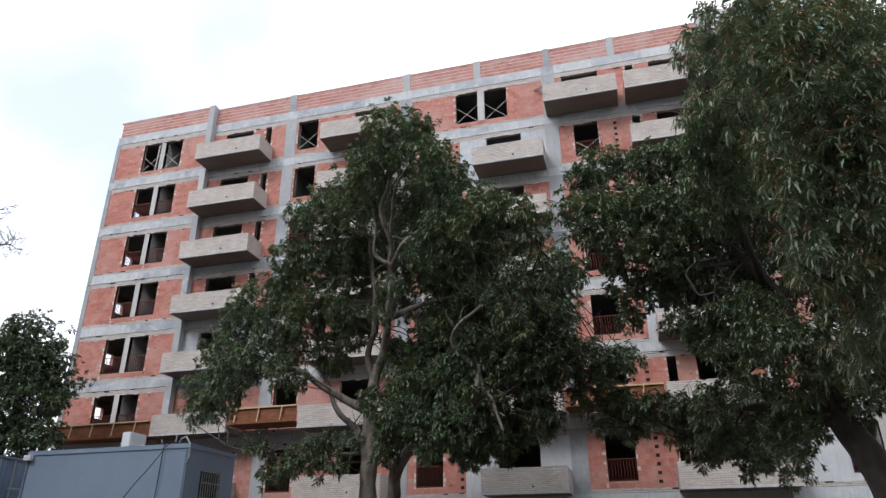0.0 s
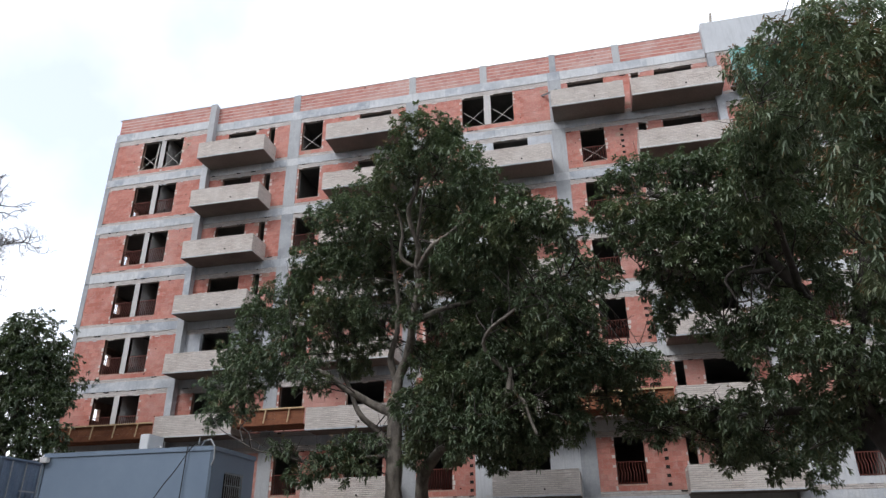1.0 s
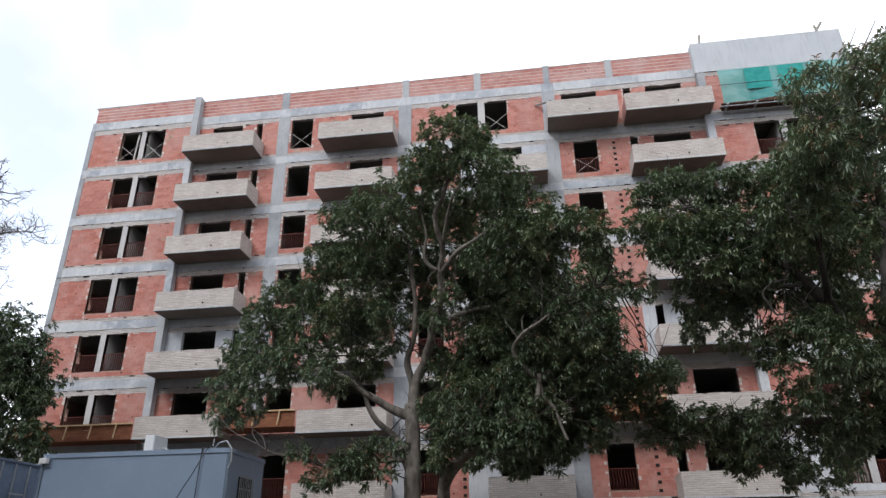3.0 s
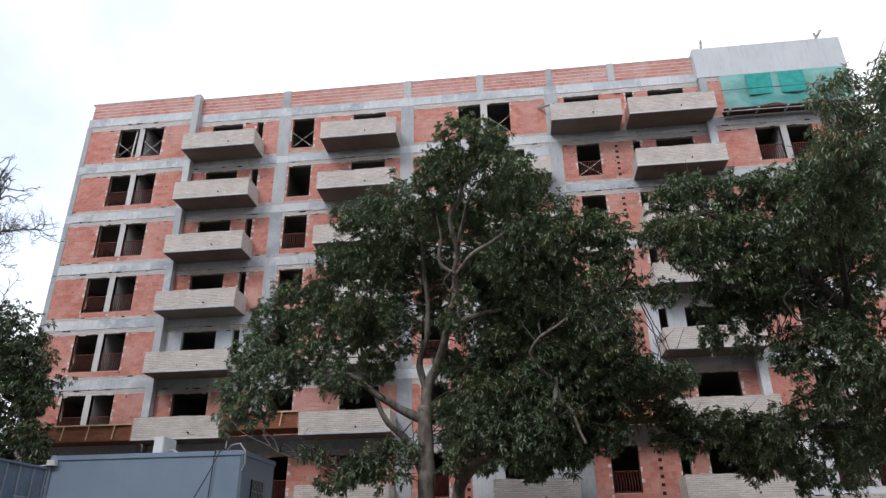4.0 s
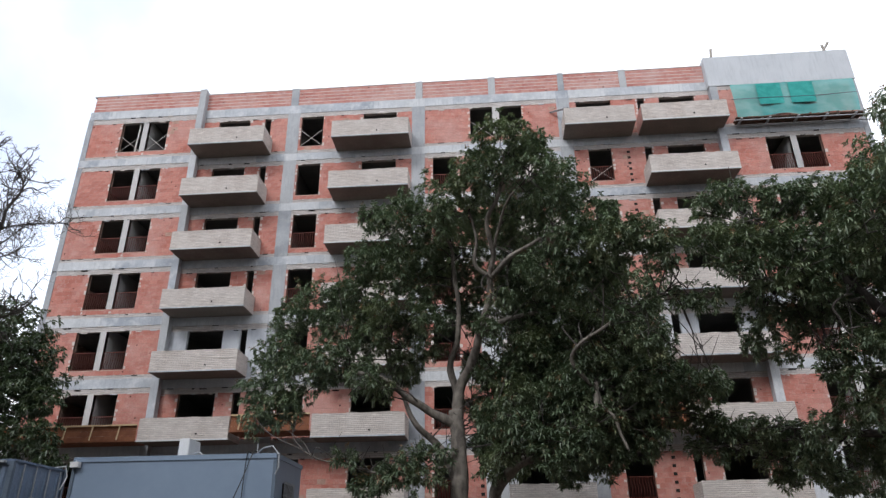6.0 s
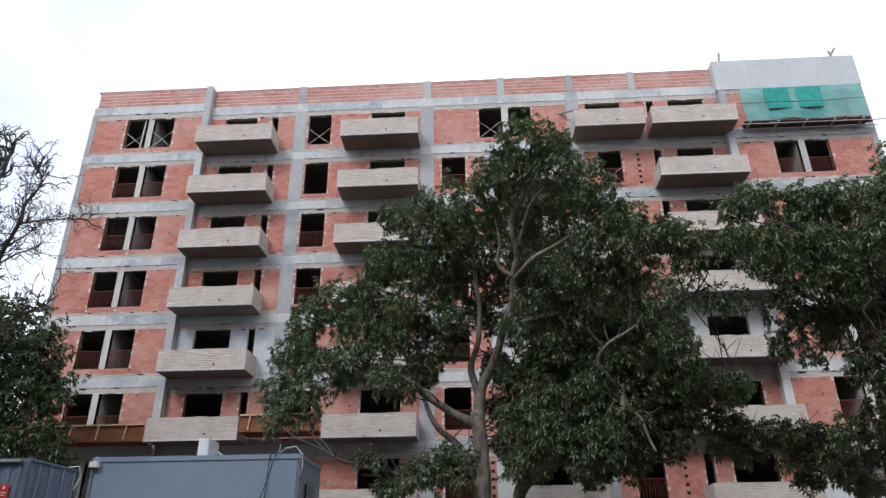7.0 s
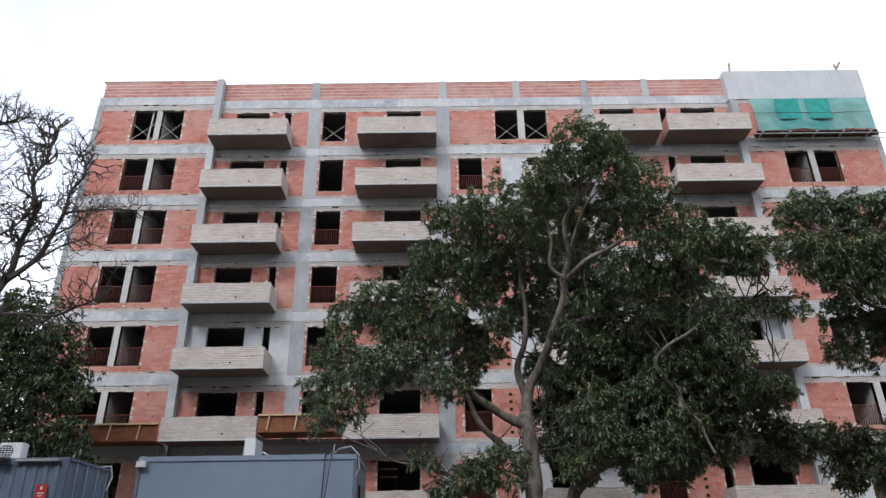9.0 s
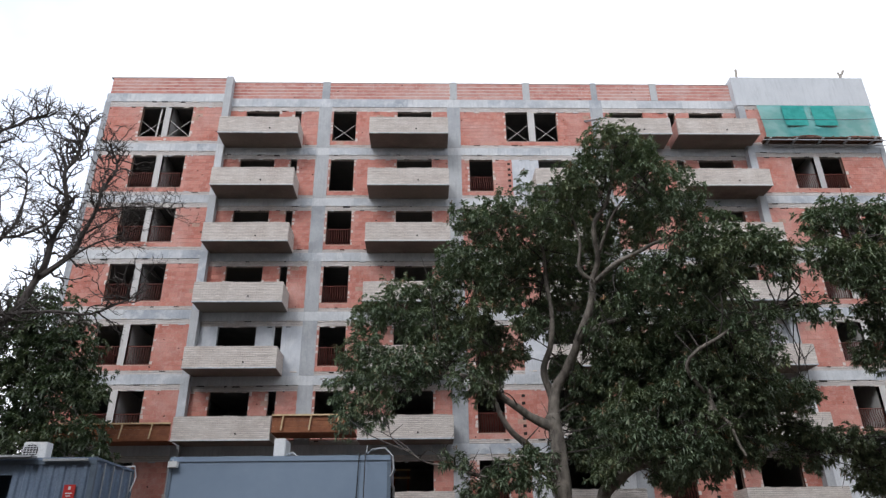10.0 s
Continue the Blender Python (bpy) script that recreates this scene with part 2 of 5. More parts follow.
# ---- mesh helpers ----
class Mesh:
    """Collects boxes, tubes and faces for one mesh object."""

    def __init__(self):
        self.v, self.f, self.mi = [], [], []

    def box(self, x0, x1, y0, y1, z0, z1, mat=0):
        k = len(self.v)
        self.v += [(x0, y0, z0), (x1, y0, z0), (x1, y1, z0), (x0, y1, z0), (x0, y0, z1), (x1, y0, z1), (x1, y1, z1), (x0, y1, z1)]
        for q in ((0, 3, 2, 1), (4, 5, 6, 7), (0, 1, 5, 4), (1, 2, 6, 5), (2, 3, 7, 6), (3, 0, 4, 7)):
            self.f.append(tuple(k + i for i in q))
            self.mi.append(mat)
        return self

    def bar(self, a, b, r, sides=6, r2=None, mat=0):
        return self.tube([a, b], [r, r if r2 is None else r2], sides, mat)

    def tube(self, pts, radii, sides=7, mat=0):
        k = len(self.v)
        pts = [Vector(p) for p in pts]
        for i, p in enumerate(pts):
            d = (pts[min(i + 1, len(pts) - 1)] - pts[max(i - 1, 0)]).normalized()
            u = d.cross(Vector((0.31, 0.95, 0.05))).normalized()
            w = d.cross(u)
            for s in range(sides):
                a = 2 * math.pi * s / sides
                self.v.append(tuple(p + (u * math.cos(a) + w * math.sin(a)) * radii[i]))
        for i in range(len(pts) - 1):
            for s in range(sides):
                s2 = (s + 1) % sides
                self.f.append((k + i * sides + s, k + i * sides + s2, k + (i + 1) * sides + s2, k + (i + 1) * sides + s))
                self.mi.append(mat)
        self.f.append(tuple(k + s for s in reversed(range(sides))))
        self.f.append(tuple(k + (len(pts) - 1) * sides + s for s in range(sides)))
        self.mi += [mat, mat]
        return self

    def mesh(self, name, mats, smooth=False):
        me = bpy.data.meshes.new(name)
        me.from_pydata(self.v, [], self.f)
        for m in mats:
            me.materials.append(m)
        me.polygons.foreach_set("material_index", self.mi)
        if smooth:
            me.polygons.foreach_set("use_smooth", [True] * len(self.f))
        me.update()
        return me


def part(name, built, mats, parent=None, label="", smooth=False, kind=""):
    """One mesh object, laid in world coordinates, under its thing."""
    mats = mats if isinstance(mats, (list, tuple)) else [mats]
    me = built if isinstance(built, bpy.types.Mesh) else built.mesh(name, mats, smooth)
    ob = new(name, me)
    if parent is not None:
        ob.parent = parent
        ob.matrix_parent_inverse = base_of(parent).inverted()
    return tagged(ob, label, kind=kind)


def base_of(ob):
    m = ob.matrix_basis.copy()
    while ob.parent is not None:
        m = ob.parent.matrix_basis @ ob.matrix_parent_inverse @ m
        ob = ob.parent
    return m


def thing(name, at, label, category, group="", kind=""):
    ob = new(name)
    ob.empty_display_size = 0.3
    ob.matrix_basis = Matrix.Translation(at)
    return tagged(ob, label, category, group, kind)


# ---- ground ----
g = bmesh.new()
bmesh.ops.create_grid(g, x_segments=60, y_segments=60, size=600)
for v in g.verts:
    v.co.z = -0.02 + 0.05 * noise.noise(v.co * 0.11)
gm = bpy.data.meshes.new("ground")
g.to_mesh(gm)
g.free()
gm.materials.append(SOIL)
tagged(new("ground", gm), "bare trampled soil of the building site", "ground", kind="structure")

# plain unseen walls added behind and beside the camera to block low sky light
SKY_BLOCK = plain("sky_block_wall", (0.11, 0.105, 0.1), (0.16, 0.15, 0.14), 0.8, 0.9)
for nm, box in (("wall_south", (-46, 34, -12.3, -12, 0, 25)), ("wall_west", (-46.3, -46, -12.3, 14, 0, 12)), ("wall_east", (34, 34.3, -12.3, 14, 0, 12))):
    tagged(new(nm, Mesh().box(*box).mesh(nm, [SKY_BLOCK])), "plain unseen wall added to block low sky light", "wall", kind="structure")

# ---- the unfinished apartment building ----
RND = random.Random(7)
Y_MAIN, Y_FRONT, Y_BALC, Y_BACK = 27.46, 27.14, 26.15, 38.0
STOREY, SILL5 = 2.85, 21.50
X_LEFT, X_L2, X_R1, X_RIGHT = -27.0, -20.86, 4.85, 11.75
ROOF, ROOF_BEAM = 25.07, 24.03
building = thing("apartment_building", (-7.6, 27.3, 0), "unfinished concrete-frame apartment block with bare red clay infill", "building")
bricks_left = 300
BLOCK_W, BLOCK_H, JOINT = 0.34, 0.205, 0.010
_bm = Mesh().box(0, BLOCK_W - JOINT, 0, 0.12, 0, BLOCK_H - JOINT)
BLOCK_MESH = _bm.mesh("brick", [CLAY])

BAR_MESHES = []
for wob in (-0.014, 0.0, 0.012):
    line = [(0, 0, 0.04), (wob, -0.07, 0.17), (0.02, -0.03, 0.41), (wob - 0.01, 0.01, 0.62), (0, 0, 0.81)]
    BAR_MESHES.append(Mesh().tube(line, [0.014] * 5, 4).mesh("bar", [RUST]))
# flat dark plate in front of the wall, painted shade of a vent hollow
VENT_MESH = Mesh().box(-0.07, 0.07, -0.014, -0.004, -0.06, 0.06).mesh("vent_block", [DARK])


def sill(k):
    return SILL5 + STOREY * (k - 5)


def pieces(x0, x1, z0, z1, holes):
    """The rectangle less the holes (hx0, hx1, hz0, hz1), as rectangles."""
    xs = sorted({x0, x1, *(min(max(v, x0), x1) for h in holes for v in h[:2])})
    out = []
    for a, b in zip(xs, xs[1:]):
        mid, z = (a + b) / 2, z0
        for h in sorted((h for h in holes if h[0] < mid < h[1]), key=lambda h: h[2]):
            if h[2] > z:
                out.append((a, b, z, min(h[2], z1)))
            z = max(z, h[3])
        if z < z1:
            out.append((a, b, z, z1))
    return out


def clay_wall(x0, x1, z0, z1, y, holes=(), single=False, mat=CLAY, name="brick_wall", label="", thick=0.2, mortar=MORTAR, joint=JOINT):
    """A wall of hollow clay blocks in mortar, with its openings."""
    global bricks_left
    wall = Mesh()
    for a, b, c, d in pieces(x0, x1, z0, z1, holes):
        wall.box(a, b, y + 0.007, y + thick, c, d)
    loose = []
    rows = max(1, round((z1 - z0) / BLOCK_H))
    rh = (z1 - z0) / rows
    for r in range(rows):
        za, zb = z0 + r * rh + joint / 2, z0 + (r + 1) * rh - joint / 2
        cuts = [(x0, x1)]
        for h in holes:
            if h[2] < (za + zb) / 2 < h[3]:
                nxt = []
                for a, b in cuts:
                    if h[0] > a:
                        nxt.append((a, min(b, h[0])))
                    if h[1] < b:
                        nxt.append((max(a, h[1]), b))
                cuts = [c for c in nxt if c[1] - c[0] > 0.03]
        for a, b in cuts:
            x = a - (BLOCK_W / 2 if r % 2 else 0)
            while x < b - 0.03:
                p, q = max(a, x), min(b, x + BLOCK_W - JOINT)
                proud = RND.uniform(-0.004, 0.006)
                edge = min(abs(p - h[1]) for h in holes) < 0.05 or min(abs(q - h[0]) for h in holes) < 0.05 if holes else False
                if q - p > 0.04:
                    if single and bricks_left > 0 and q - p > BLOCK_W - JOINT - 0.004 and not edge:
                        loose.append((p, y + proud, za))
                        bricks_left -= 1
                    else:
                        wall.box(p, q, y + proud, y + 0.12, za, zb, 0 if RND.random() < 0.02 and mat is CLAY else 1)
                    if edge and RND.random() < 0.5:
                        w = RND.uniform(0.05, 0.13)
                        at_right = min(abs(q - h[0]) for h in holes) < 0.05
                        ea = q - w if at_right else p
                        zc = za + RND.uniform(0, 0.06)
                        wall.box(ea, ea + w, y - 0.009, y + 0.012, zc, min(zb, zc + RND.uniform(0.07, 0.19)), 2)
                    elif RND.random() < 0.035:
                        # small dark box painting the shade of a hole in the block
                        hx, hz = RND.uniform(p, q - 0.03), RND.uniform(za, zb - 0.05)
                        wall.box(hx, hx + RND.uniform(0.03, 0.07), y - 0.008, y + 0.01, hz, hz + RND.uniform(0.03, 0.06), 3)
                x += BLOCK_W
    ob = part(name, wall, [mortar, mat, MORTAR_PALE, DARK], building, label, kind="stuff" if not loose else "")
    for p in loose:
        br = part("brick", BLOCK_MESH, CLAY, ob)
        br.matrix_basis = Matrix.Translation(p)
    return ob


def solid_wall(name, x0, x1, z0, z1, y, mat, holes=(), thick=0.2, label=""):
    w = Mesh()
    for a, b, c, d in pieces(x0, x1, z0, z1, holes):
        w.box(a, b, y, y + thick, c, d)
    return part(name, w, mat, building, label)


def railing(x0, x1, z, y, h=0.82):
    """A bellied iron guard: two flat rails and upright bars in a window."""
    zt, zb = z + h, z + 0.05
    rail = part("railing", Mesh().box(x0, x1, y - 0.012, y + 0.012, zt - 0.014, zt + 0.014), RUST, building, "bellied red-oxide iron bar railing")
    part("bottom_rail", Mesh().box(x0, x1, y - 0.012, y + 0.012, zb - 0.014, zb + 0.014), RUST, rail)
    n = max(4, round((x1 - x0) / 0.105))
    for i in range(n):
        b = part("bar", BAR_MESHES[RND.randrange(3)], RUST, rail)
        b.matrix_basis = Matrix.Translation((x0 + (i + 0.5) * (x1 - x0) / n, y, z))


def cross_brace(x0, x1, z, y, h=1.0, post=False):
    m = Mesh()
    m.bar((x0, y, z + 0.02), (x1, y, z + h), 0.012, 5)
    m.bar((x1, y + 0.03, z + 0.02), (x0, y + 0.03, z + h), 0.012, 5)
    if post:
        m.bar((x0 + 0.72 * (x1 - x0), y + 0.1, z), (x0 + 0.78 * (x1 - x0), y + 0.12, z + 1.75), 0.04, 6)
    part("cross_brace", m, ROD, building, "pale crossed rods across the opening")


def balcony(x0, x1, z, left_brick=False, drain=True):
    """A cantilevered slab with a brick parapet; z: the sill of its storey."""
    t = z - 0.30
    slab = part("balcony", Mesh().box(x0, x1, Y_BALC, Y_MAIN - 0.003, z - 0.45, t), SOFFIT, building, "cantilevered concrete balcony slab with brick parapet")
    top = z + 0.46 + RND.uniform(-0.015, 0.015)
    part("parapet_front", Mesh().box(x0 - 0.012, x1 + 0.012, Y_BALC - 0.014, Y_BALC + 0.12, z - 0.43, top), PARAPET, slab, "mortar-smeared thin brick parapet")
    part("parapet_side", Mesh().box(x0 - 0.012, x0 + 0.11, Y_BALC + 0.122, Y_MAIN - 0.003, z - 0.43, top - 0.01), CLAY_OLD if left_brick else PARAPET, slab)
    part("parapet_side", Mesh().box(x1 - 0.11, x1 + 0.012, Y_BALC + 0.122, Y_MAIN - 0.003, z - 0.43, top - 0.012), PARAPET, slab)
    rough = Mesh()
    x = x0
    while x < x1 - 0.1:
        w = min(RND.uniform(0.12, 0.5), x1 - x)
        rough.box(x, x + w, Y_BALC - 0.016 - RND.uniform(0, 0.008), Y_BALC + 0.11, top - 0.002, top + RND.uniform(0.004, 0.035))
        if RND.random() < 0.5:
            zc = RND.uniform(z - 0.36, top - 0.06)
            rough.box(x, x + w, Y_BALC - 0.014 - RND.uniform(0.003, 0.014), Y_BALC, zc, zc + RND.uniform(0.012, 0.04))
        x += w
    part("mortar_crust", rough, PARAPET, slab, "uneven mortar left along the parapet", kind="stuff")
    part("slab_edge", Mesh().box(x0 - 0.02, x1 + 0.02, Y_BALC - 0.024, Y_BALC + 0.05, z - 0.452, z - 0.40), CONCRETE, slab)
    if drain:
        xm = x0 + (x1 - x0) * RND.uniform(0.58, 0.66)
        part("drain_pipe", Mesh().bar((xm, Y_BALC - 0.06, z - 0.2), (xm, Y_BALC + 0.1, z - 0.19), 0.035, 8), DARK, slab)


def beam(x0, x1, z0, z1, y, mat=None, name="floor_beam"):
    """A cast beam in uneven pours, each with its own grey and a slight step."""
    x = x0
    while x < x1 - 0.01:
        w = RND.uniform(0.9, 3.2)
        e = x1 if x1 - x - w < 0.7 else x + w
        d = RND.uniform(0.0, 0.007)
        part(name, Mesh().box(x, e, y - 0.02 - d, y + 0.3, z0 + RND.uniform(-0.006, 0.006), z1 + RND.uniform(-0.012, 0.004)), mat or CONCRETE, building)
        x = e


def ragged(x0, x1, z, y, lively=1.0):
    """Mortar lumps left along the foot of a beam or band; dark ones paint shaded gaps."""
    m = Mesh()
    x = x0 + RND.uniform(0, 0.4)
    while x < x1 - 0.35:
        w, h = RND.uniform(0.05, 0.32), RND.uniform(0.015, 0.05)
        dz = RND.uniform(-0.03, 0.02)
        m.box(x, x + w, y - RND.uniform(0.008, 0.02), y + 0.02, z + dz - h, z + dz, RND.choice((0, 0, 1, 2)))
        x += w + RND.uniform(0.05, 0.7) / lively
    if m.v:
        part("mortar_lump", m, [MORTAR_PALE, CONCRETE, DARK], building, "ragged mortar and dark painted gaps along the beam", kind="stuff")


def perforated(x, z0, z1, y, n=6):
    """A column of dark plates, each painting the shaded hollow of a vent block."""
    for i in range(n):
        z = z0 + (i + 0.5) * (z1 - z0) / n
        v = part("vent_block", VENT_MESH, DARK, building, "dark plate painted as the shaded hollow of a vent block")
        v.matrix_basis = Matrix.Translation((x, y, z))


TOPH = 1.77
BAND_Z = (-0.42, -0.84, -1.08)
main_cols = ((-16.43, -15.8), (-9.98, -9.32), (-2.66, -2.02))
# openings of the main plane: x0, x1, foot above the sill, rail
typical = [(-20.07, -18.42, 0.0, None), (-17.64, -17.31, -0.4, None), (-15.7, -14.55, 0.0, "rail"), (-12.48, -10.77, 0.0, None),
           (-8.93, -7.79, 0.0, "rail"), (-5.53, -3.84, 0.0, None), (-1.34, -0.24, 0.0, "rail"), (1.34, 1.69, -0.4, None), (2.44, 4.15, 0.0, None)]
top_row = [(-20.07, -18.42, 0.0, None), (-17.64, -17.31, -0.4, None), (-15.7, -14.55, 0.0, "brace"), (-12.48, -10.77, 0.0, None),
           (-7.03, -5.9, 0.0, "brace"), (-5.56, -4.43, 0.0, "brace"), (-1.7, 0.02, 0.0, None), (1.33, 1.68, -0.4, None), (2.41, 4.12, 0.0, None)]
left_row = [(-25.1, -23.97, 0.0, "rail"), (-23.69, -22.62, 0.0, "rail")]
right_row = [(6.92, 8.04, 0.0, "rail"), (8.33, 9.45, 0.0, "rail")]
bays_main = ((X_L2, -16.43), (-15.8, -9.98), (-9.32, -2.66), (-2.02, X_R1))

for k in range(-1, 6):
    s = sill(k)
    row = top_row if k == 5 else typical
    holes = [(a, b, s + f, s + TOPH) for a, b, f, _ in row]
    for bx0, bx1 in bays_main:
        mine = [h for h in holes if bx0 < (h[0] + h[1]) / 2 < bx1]
        if k == 1 and bx0 == X_L2:
            solid_wall("plastered_wall", bx0, bx1, s + BAND_Z[0], s + TOPH, Y_MAIN, PLASTER, mine, label="grey cement-plastered infill wall")
        elif k in (4, 1, -1) and bx0 == -9.32 or k == 1 and bx0 == -2.02:
            cut = -6.85 if bx0 == -9.32 else 0.8
            clay_wall(bx0, cut, s + BAND_Z[0] + 0.17, s + TOPH, Y_MAIN, [h for h in mine if h[0] < cut])
            solid_wall("plastered_wall", cut, bx1, s + BAND_Z[0], s + TOPH, Y_MAIN, PLASTER, [h for h in mine if h[0] > cut], label="grey cement-plastered infill wall")
            solid_wall("sill_band", bx0, cut, s + BAND_Z[0], s + BAND_Z[0] + 0.17, Y_MAIN - 0.004, BAND, [h for h in mine if h[0] < cut])
        else:
            clay_wall(bx0, bx1, s + BAND_Z[0] + 0.17, s + TOPH, Y_MAIN, mine, single=k in (3, 4) and bx0 in (X_L2, -15.8))
            solid_wall("sill_band", bx0, bx1, s + BAND_Z[0], s + BAND_Z[0] + 0.17, Y_MAIN - 0.004, BAND, mine)
        ragged(bx0, bx1, s + TOPH, Y_MAIN - 0.004)
        ragged(bx0, bx1, s + BAND_Z[0] + 0.17, Y_MAIN - 0.004, 1.5)
        if k < 5:
            up = s + STOREY
            ragged(bx0, bx1, up + BAND_Z[1], Y_MAIN - 0.02)
            beam(bx0, bx1, up + BAND_Z[1], up + BAND_Z[0], Y_MAIN)
            solid_wall("lintel_band", bx0, bx1, s + TOPH, up + BAND_Z[1], Y_MAIN - 0.004, BAND)
        else:
            solid_wall("lintel_band", bx0, bx1, s + TOPH, 23.53, Y_MAIN - 0.004, BAND)
            beam(bx0, bx1, 23.53, ROOF_BEAM, Y_MAIN, name="roof_beam")
    if k < 5:
        perforated(-7.0, s - 0.2, s + TOPH - 0.1, Y_MAIN)
        perforated(0.55, s - 0.2, s + TOPH - 0.1, Y_MAIN)
    for a, b, f, what in row:
        if what == "rail" and not (k == 4 and a == -15.7):
            railing(a, b, s + f, Y_MAIN + 0.09)
        elif what == "brace":
            cross_brace(a, b, s + f, Y_MAIN + 0.05)
    if k == 4:
        cross_brace(-1.34, -0.24, s, Y_MAIN + 0.03, 0.85)
    # balconies of this storey
    balcony(-20.9, -17.15, s)
    balcony(-13.75, -10.0, s)
    if k < 5:
        balcony(-5.95, -2.72, s)
    else:
        balcony(-2.5, 0.8, s)
    balcony(1.15, 5.1, s, left_brick=k == 5)
    # projecting end blocks
    for bx0, bx1, wins in ((X_LEFT, -21.2, left_row), (5.2, X_RIGHT, right_row)):
        hs = [(a, b, s + f, s + TOPH) for a, b, f, _ in wins]
        if k == 5 and wins is right_row:
            hs = []
        if k == -1 and wins is right_row:
            solid_wall("plastered_wall", bx0, bx1 - 0.25, s + BAND_Z[0] + 0.17, s + TOPH, Y_FRONT, PLASTER, hs, label="grey cement-plastered infill wall")
        else:
            clay_wall(bx0 + 0.25 if wins is left_row else bx0, bx1 if wins is left_row else bx1 - 0.25, s + BAND_Z[0] + 0.17, s + TOPH, Y_FRONT, hs, single=k == 4 and wins is left_row)
        solid_wall("sill_band", bx0, bx1, s + BAND_Z[0], s + BAND_Z[0] + 0.17, Y_FRONT - 0.004, BAND, hs)
        topz = s + STOREY + BAND_Z[1] if k < 5 else 23.58
        solid_wall("lintel_band", bx0, bx1, s + TOPH, topz, Y_FRONT - 0.004, BAND)
        ragged(bx0, bx1, s + TOPH, Y_FRONT - 0.004)
        ragged(bx0, bx1, topz, Y_FRONT - 0.02)
        ragged(bx0, bx1, s + BAND_Z[0] + 0.17, Y_FRONT - 0.004, 1.5)
        if k < 5:
            beam(bx0, bx1, topz, s + STOREY + BAND_Z[0], Y_FRONT)
        if hs:
            for a, b, f, what in wins:
                if k == 5:
                    cross_brace(a, b, s, Y_FRONT + 0.05, post=a < -24)
                else:
                    railing(a, b, s, Y_FRONT + 0.09)
            pa, pb = wins[0][1], wins[1][0]
            part("window_pier", Mesh().box(pa, pb, Y_FRONT - 0.012, Y_FRONT + 0.198, s, s + TOPH), PIER, building, "grey cement-rendered pier between two windows")
            part("partition_wall", Mesh().box(pa, pb, Y_FRONT + 0.2, Y_FRONT + 3.4, s - 0.4, s + 2.0), PIER, building)

part("window_pier", Mesh().box(-5.9, -5.56, Y_MAIN - 0.012, Y_MAIN + 0.198, sill(5), sill(5) + TOPH), PIER, building, "grey cement-rendered pier between two windows")
# roof edge: beams, hollow-block parapet, concrete stubs
beam(X_LEFT, -21.2, 23.58, 24.08, Y_FRONT, name="roof_beam")
clay_wall(X_LEFT + 0.12, -21.2, 24.08, 25.06, Y_FRONT, mat=CLAY_OLD, name="parapet_wall", mortar=MORTAR_PALE, joint=0.04)
solid_wall("parapet_coping", X_LEFT, -21.2, 25.06, 25.1, Y_FRONT - 0.01, BAND)
for a, b in ((X_L2, -16.35), (-15.95, -9.8), (-9.45, -6.05), (-5.69, -2.5), (-2.19, 0.6), (0.95, X_R1)):
    clay_wall(a, b, ROOF_BEAM, ROOF - 0.02, Y_MAIN, mat=CLAY_OLD, name="parapet_wall", mortar=MORTAR_PALE, joint=0.04)
    solid_wall("parapet_coping", a, b, ROOF - 0.02, ROOF + 0.015, Y_MAIN - 0.008, BAND)
for a, b in ((-16.35, -15.95), (-9.8, -9.45), (-6.05, -5.69), (-2.5, -2.19), (0.6, 0.95)):
    part("parapet_stub", Mesh().box(a, b, Y_MAIN - 0.03, Y_MAIN + 0.25, ROOF_BEAM, ROOF + 0.05), COLUMN, building, "concrete stub column in the parapet")
# columns over all storeys, broken at every beam
for k in range(-2, 6):
    s = sill(k)
    za, zb = (s + BAND_Z[0] if k > -2 else 0.0), (s + STOREY + BAND_Z[1] if k < 5 else 23.53)
    for a, b in main_cols:
        part("column", Mesh().box(a, b, Y_MAIN - 0.03, Y_MAIN + 0.45, za, zb), COLUMN, building)
        top = s + STOREY + BAND_Z[0] if k < 5 else ROOF_BEAM
        part("column_joint", Mesh().box(a, b, Y_MAIN - 0.024, Y_MAIN + 0.45, zb, top), CONCRETE, building)
for a, b, top in ((-21.2, X_L2, 25.16), (X_R1, 5.2, 23.5)):
    for k in range(-2, 6):
        s = sill(k)
        za = s + BAND_Z[0] if k > -2 else 0.0
        zb = s + STOREY + BAND_Z[0] if k < 5 else top
        part("column", Mesh().box(a, b, Y_FRONT - 0.03 - 0.003 * (k % 2), Y_MAIN + 0.3, za, zb), COLUMN if k % 2 else CONCRETE, building)
part("corner_column", Mesh().box(X_LEFT - 0.02, X_LEFT + 0.25, Y_FRONT - 0.024, Y_FRONT + 0.3, 0, 23.58), COLUMN, building)
part("corner_column", Mesh().box(X_RIGHT - 0.25, X_RIGHT + 0.02, Y_FRONT - 0.024, Y_FRONT + 0.3, 0, 23.4), COLUMN, building)

# concrete storey over the right-hand block, with its side walls
part("upper_concrete_wall", Mesh().box(X_R1 - 0.05, X_RIGHT + 0.05, Y_FRONT - 0.05, Y_FRONT + 0.25, 23.5, 25.28), CONCRETE_PALE, building, "bare pale concrete wall of the rooftop storey")
part("upper_side_wall", Mesh().box(X_R1 - 0.05, X_R1 + 0.15, Y_FRONT + 0.25, Y_BACK, 24.0, 25.27), CONCRETE_PALE, building)
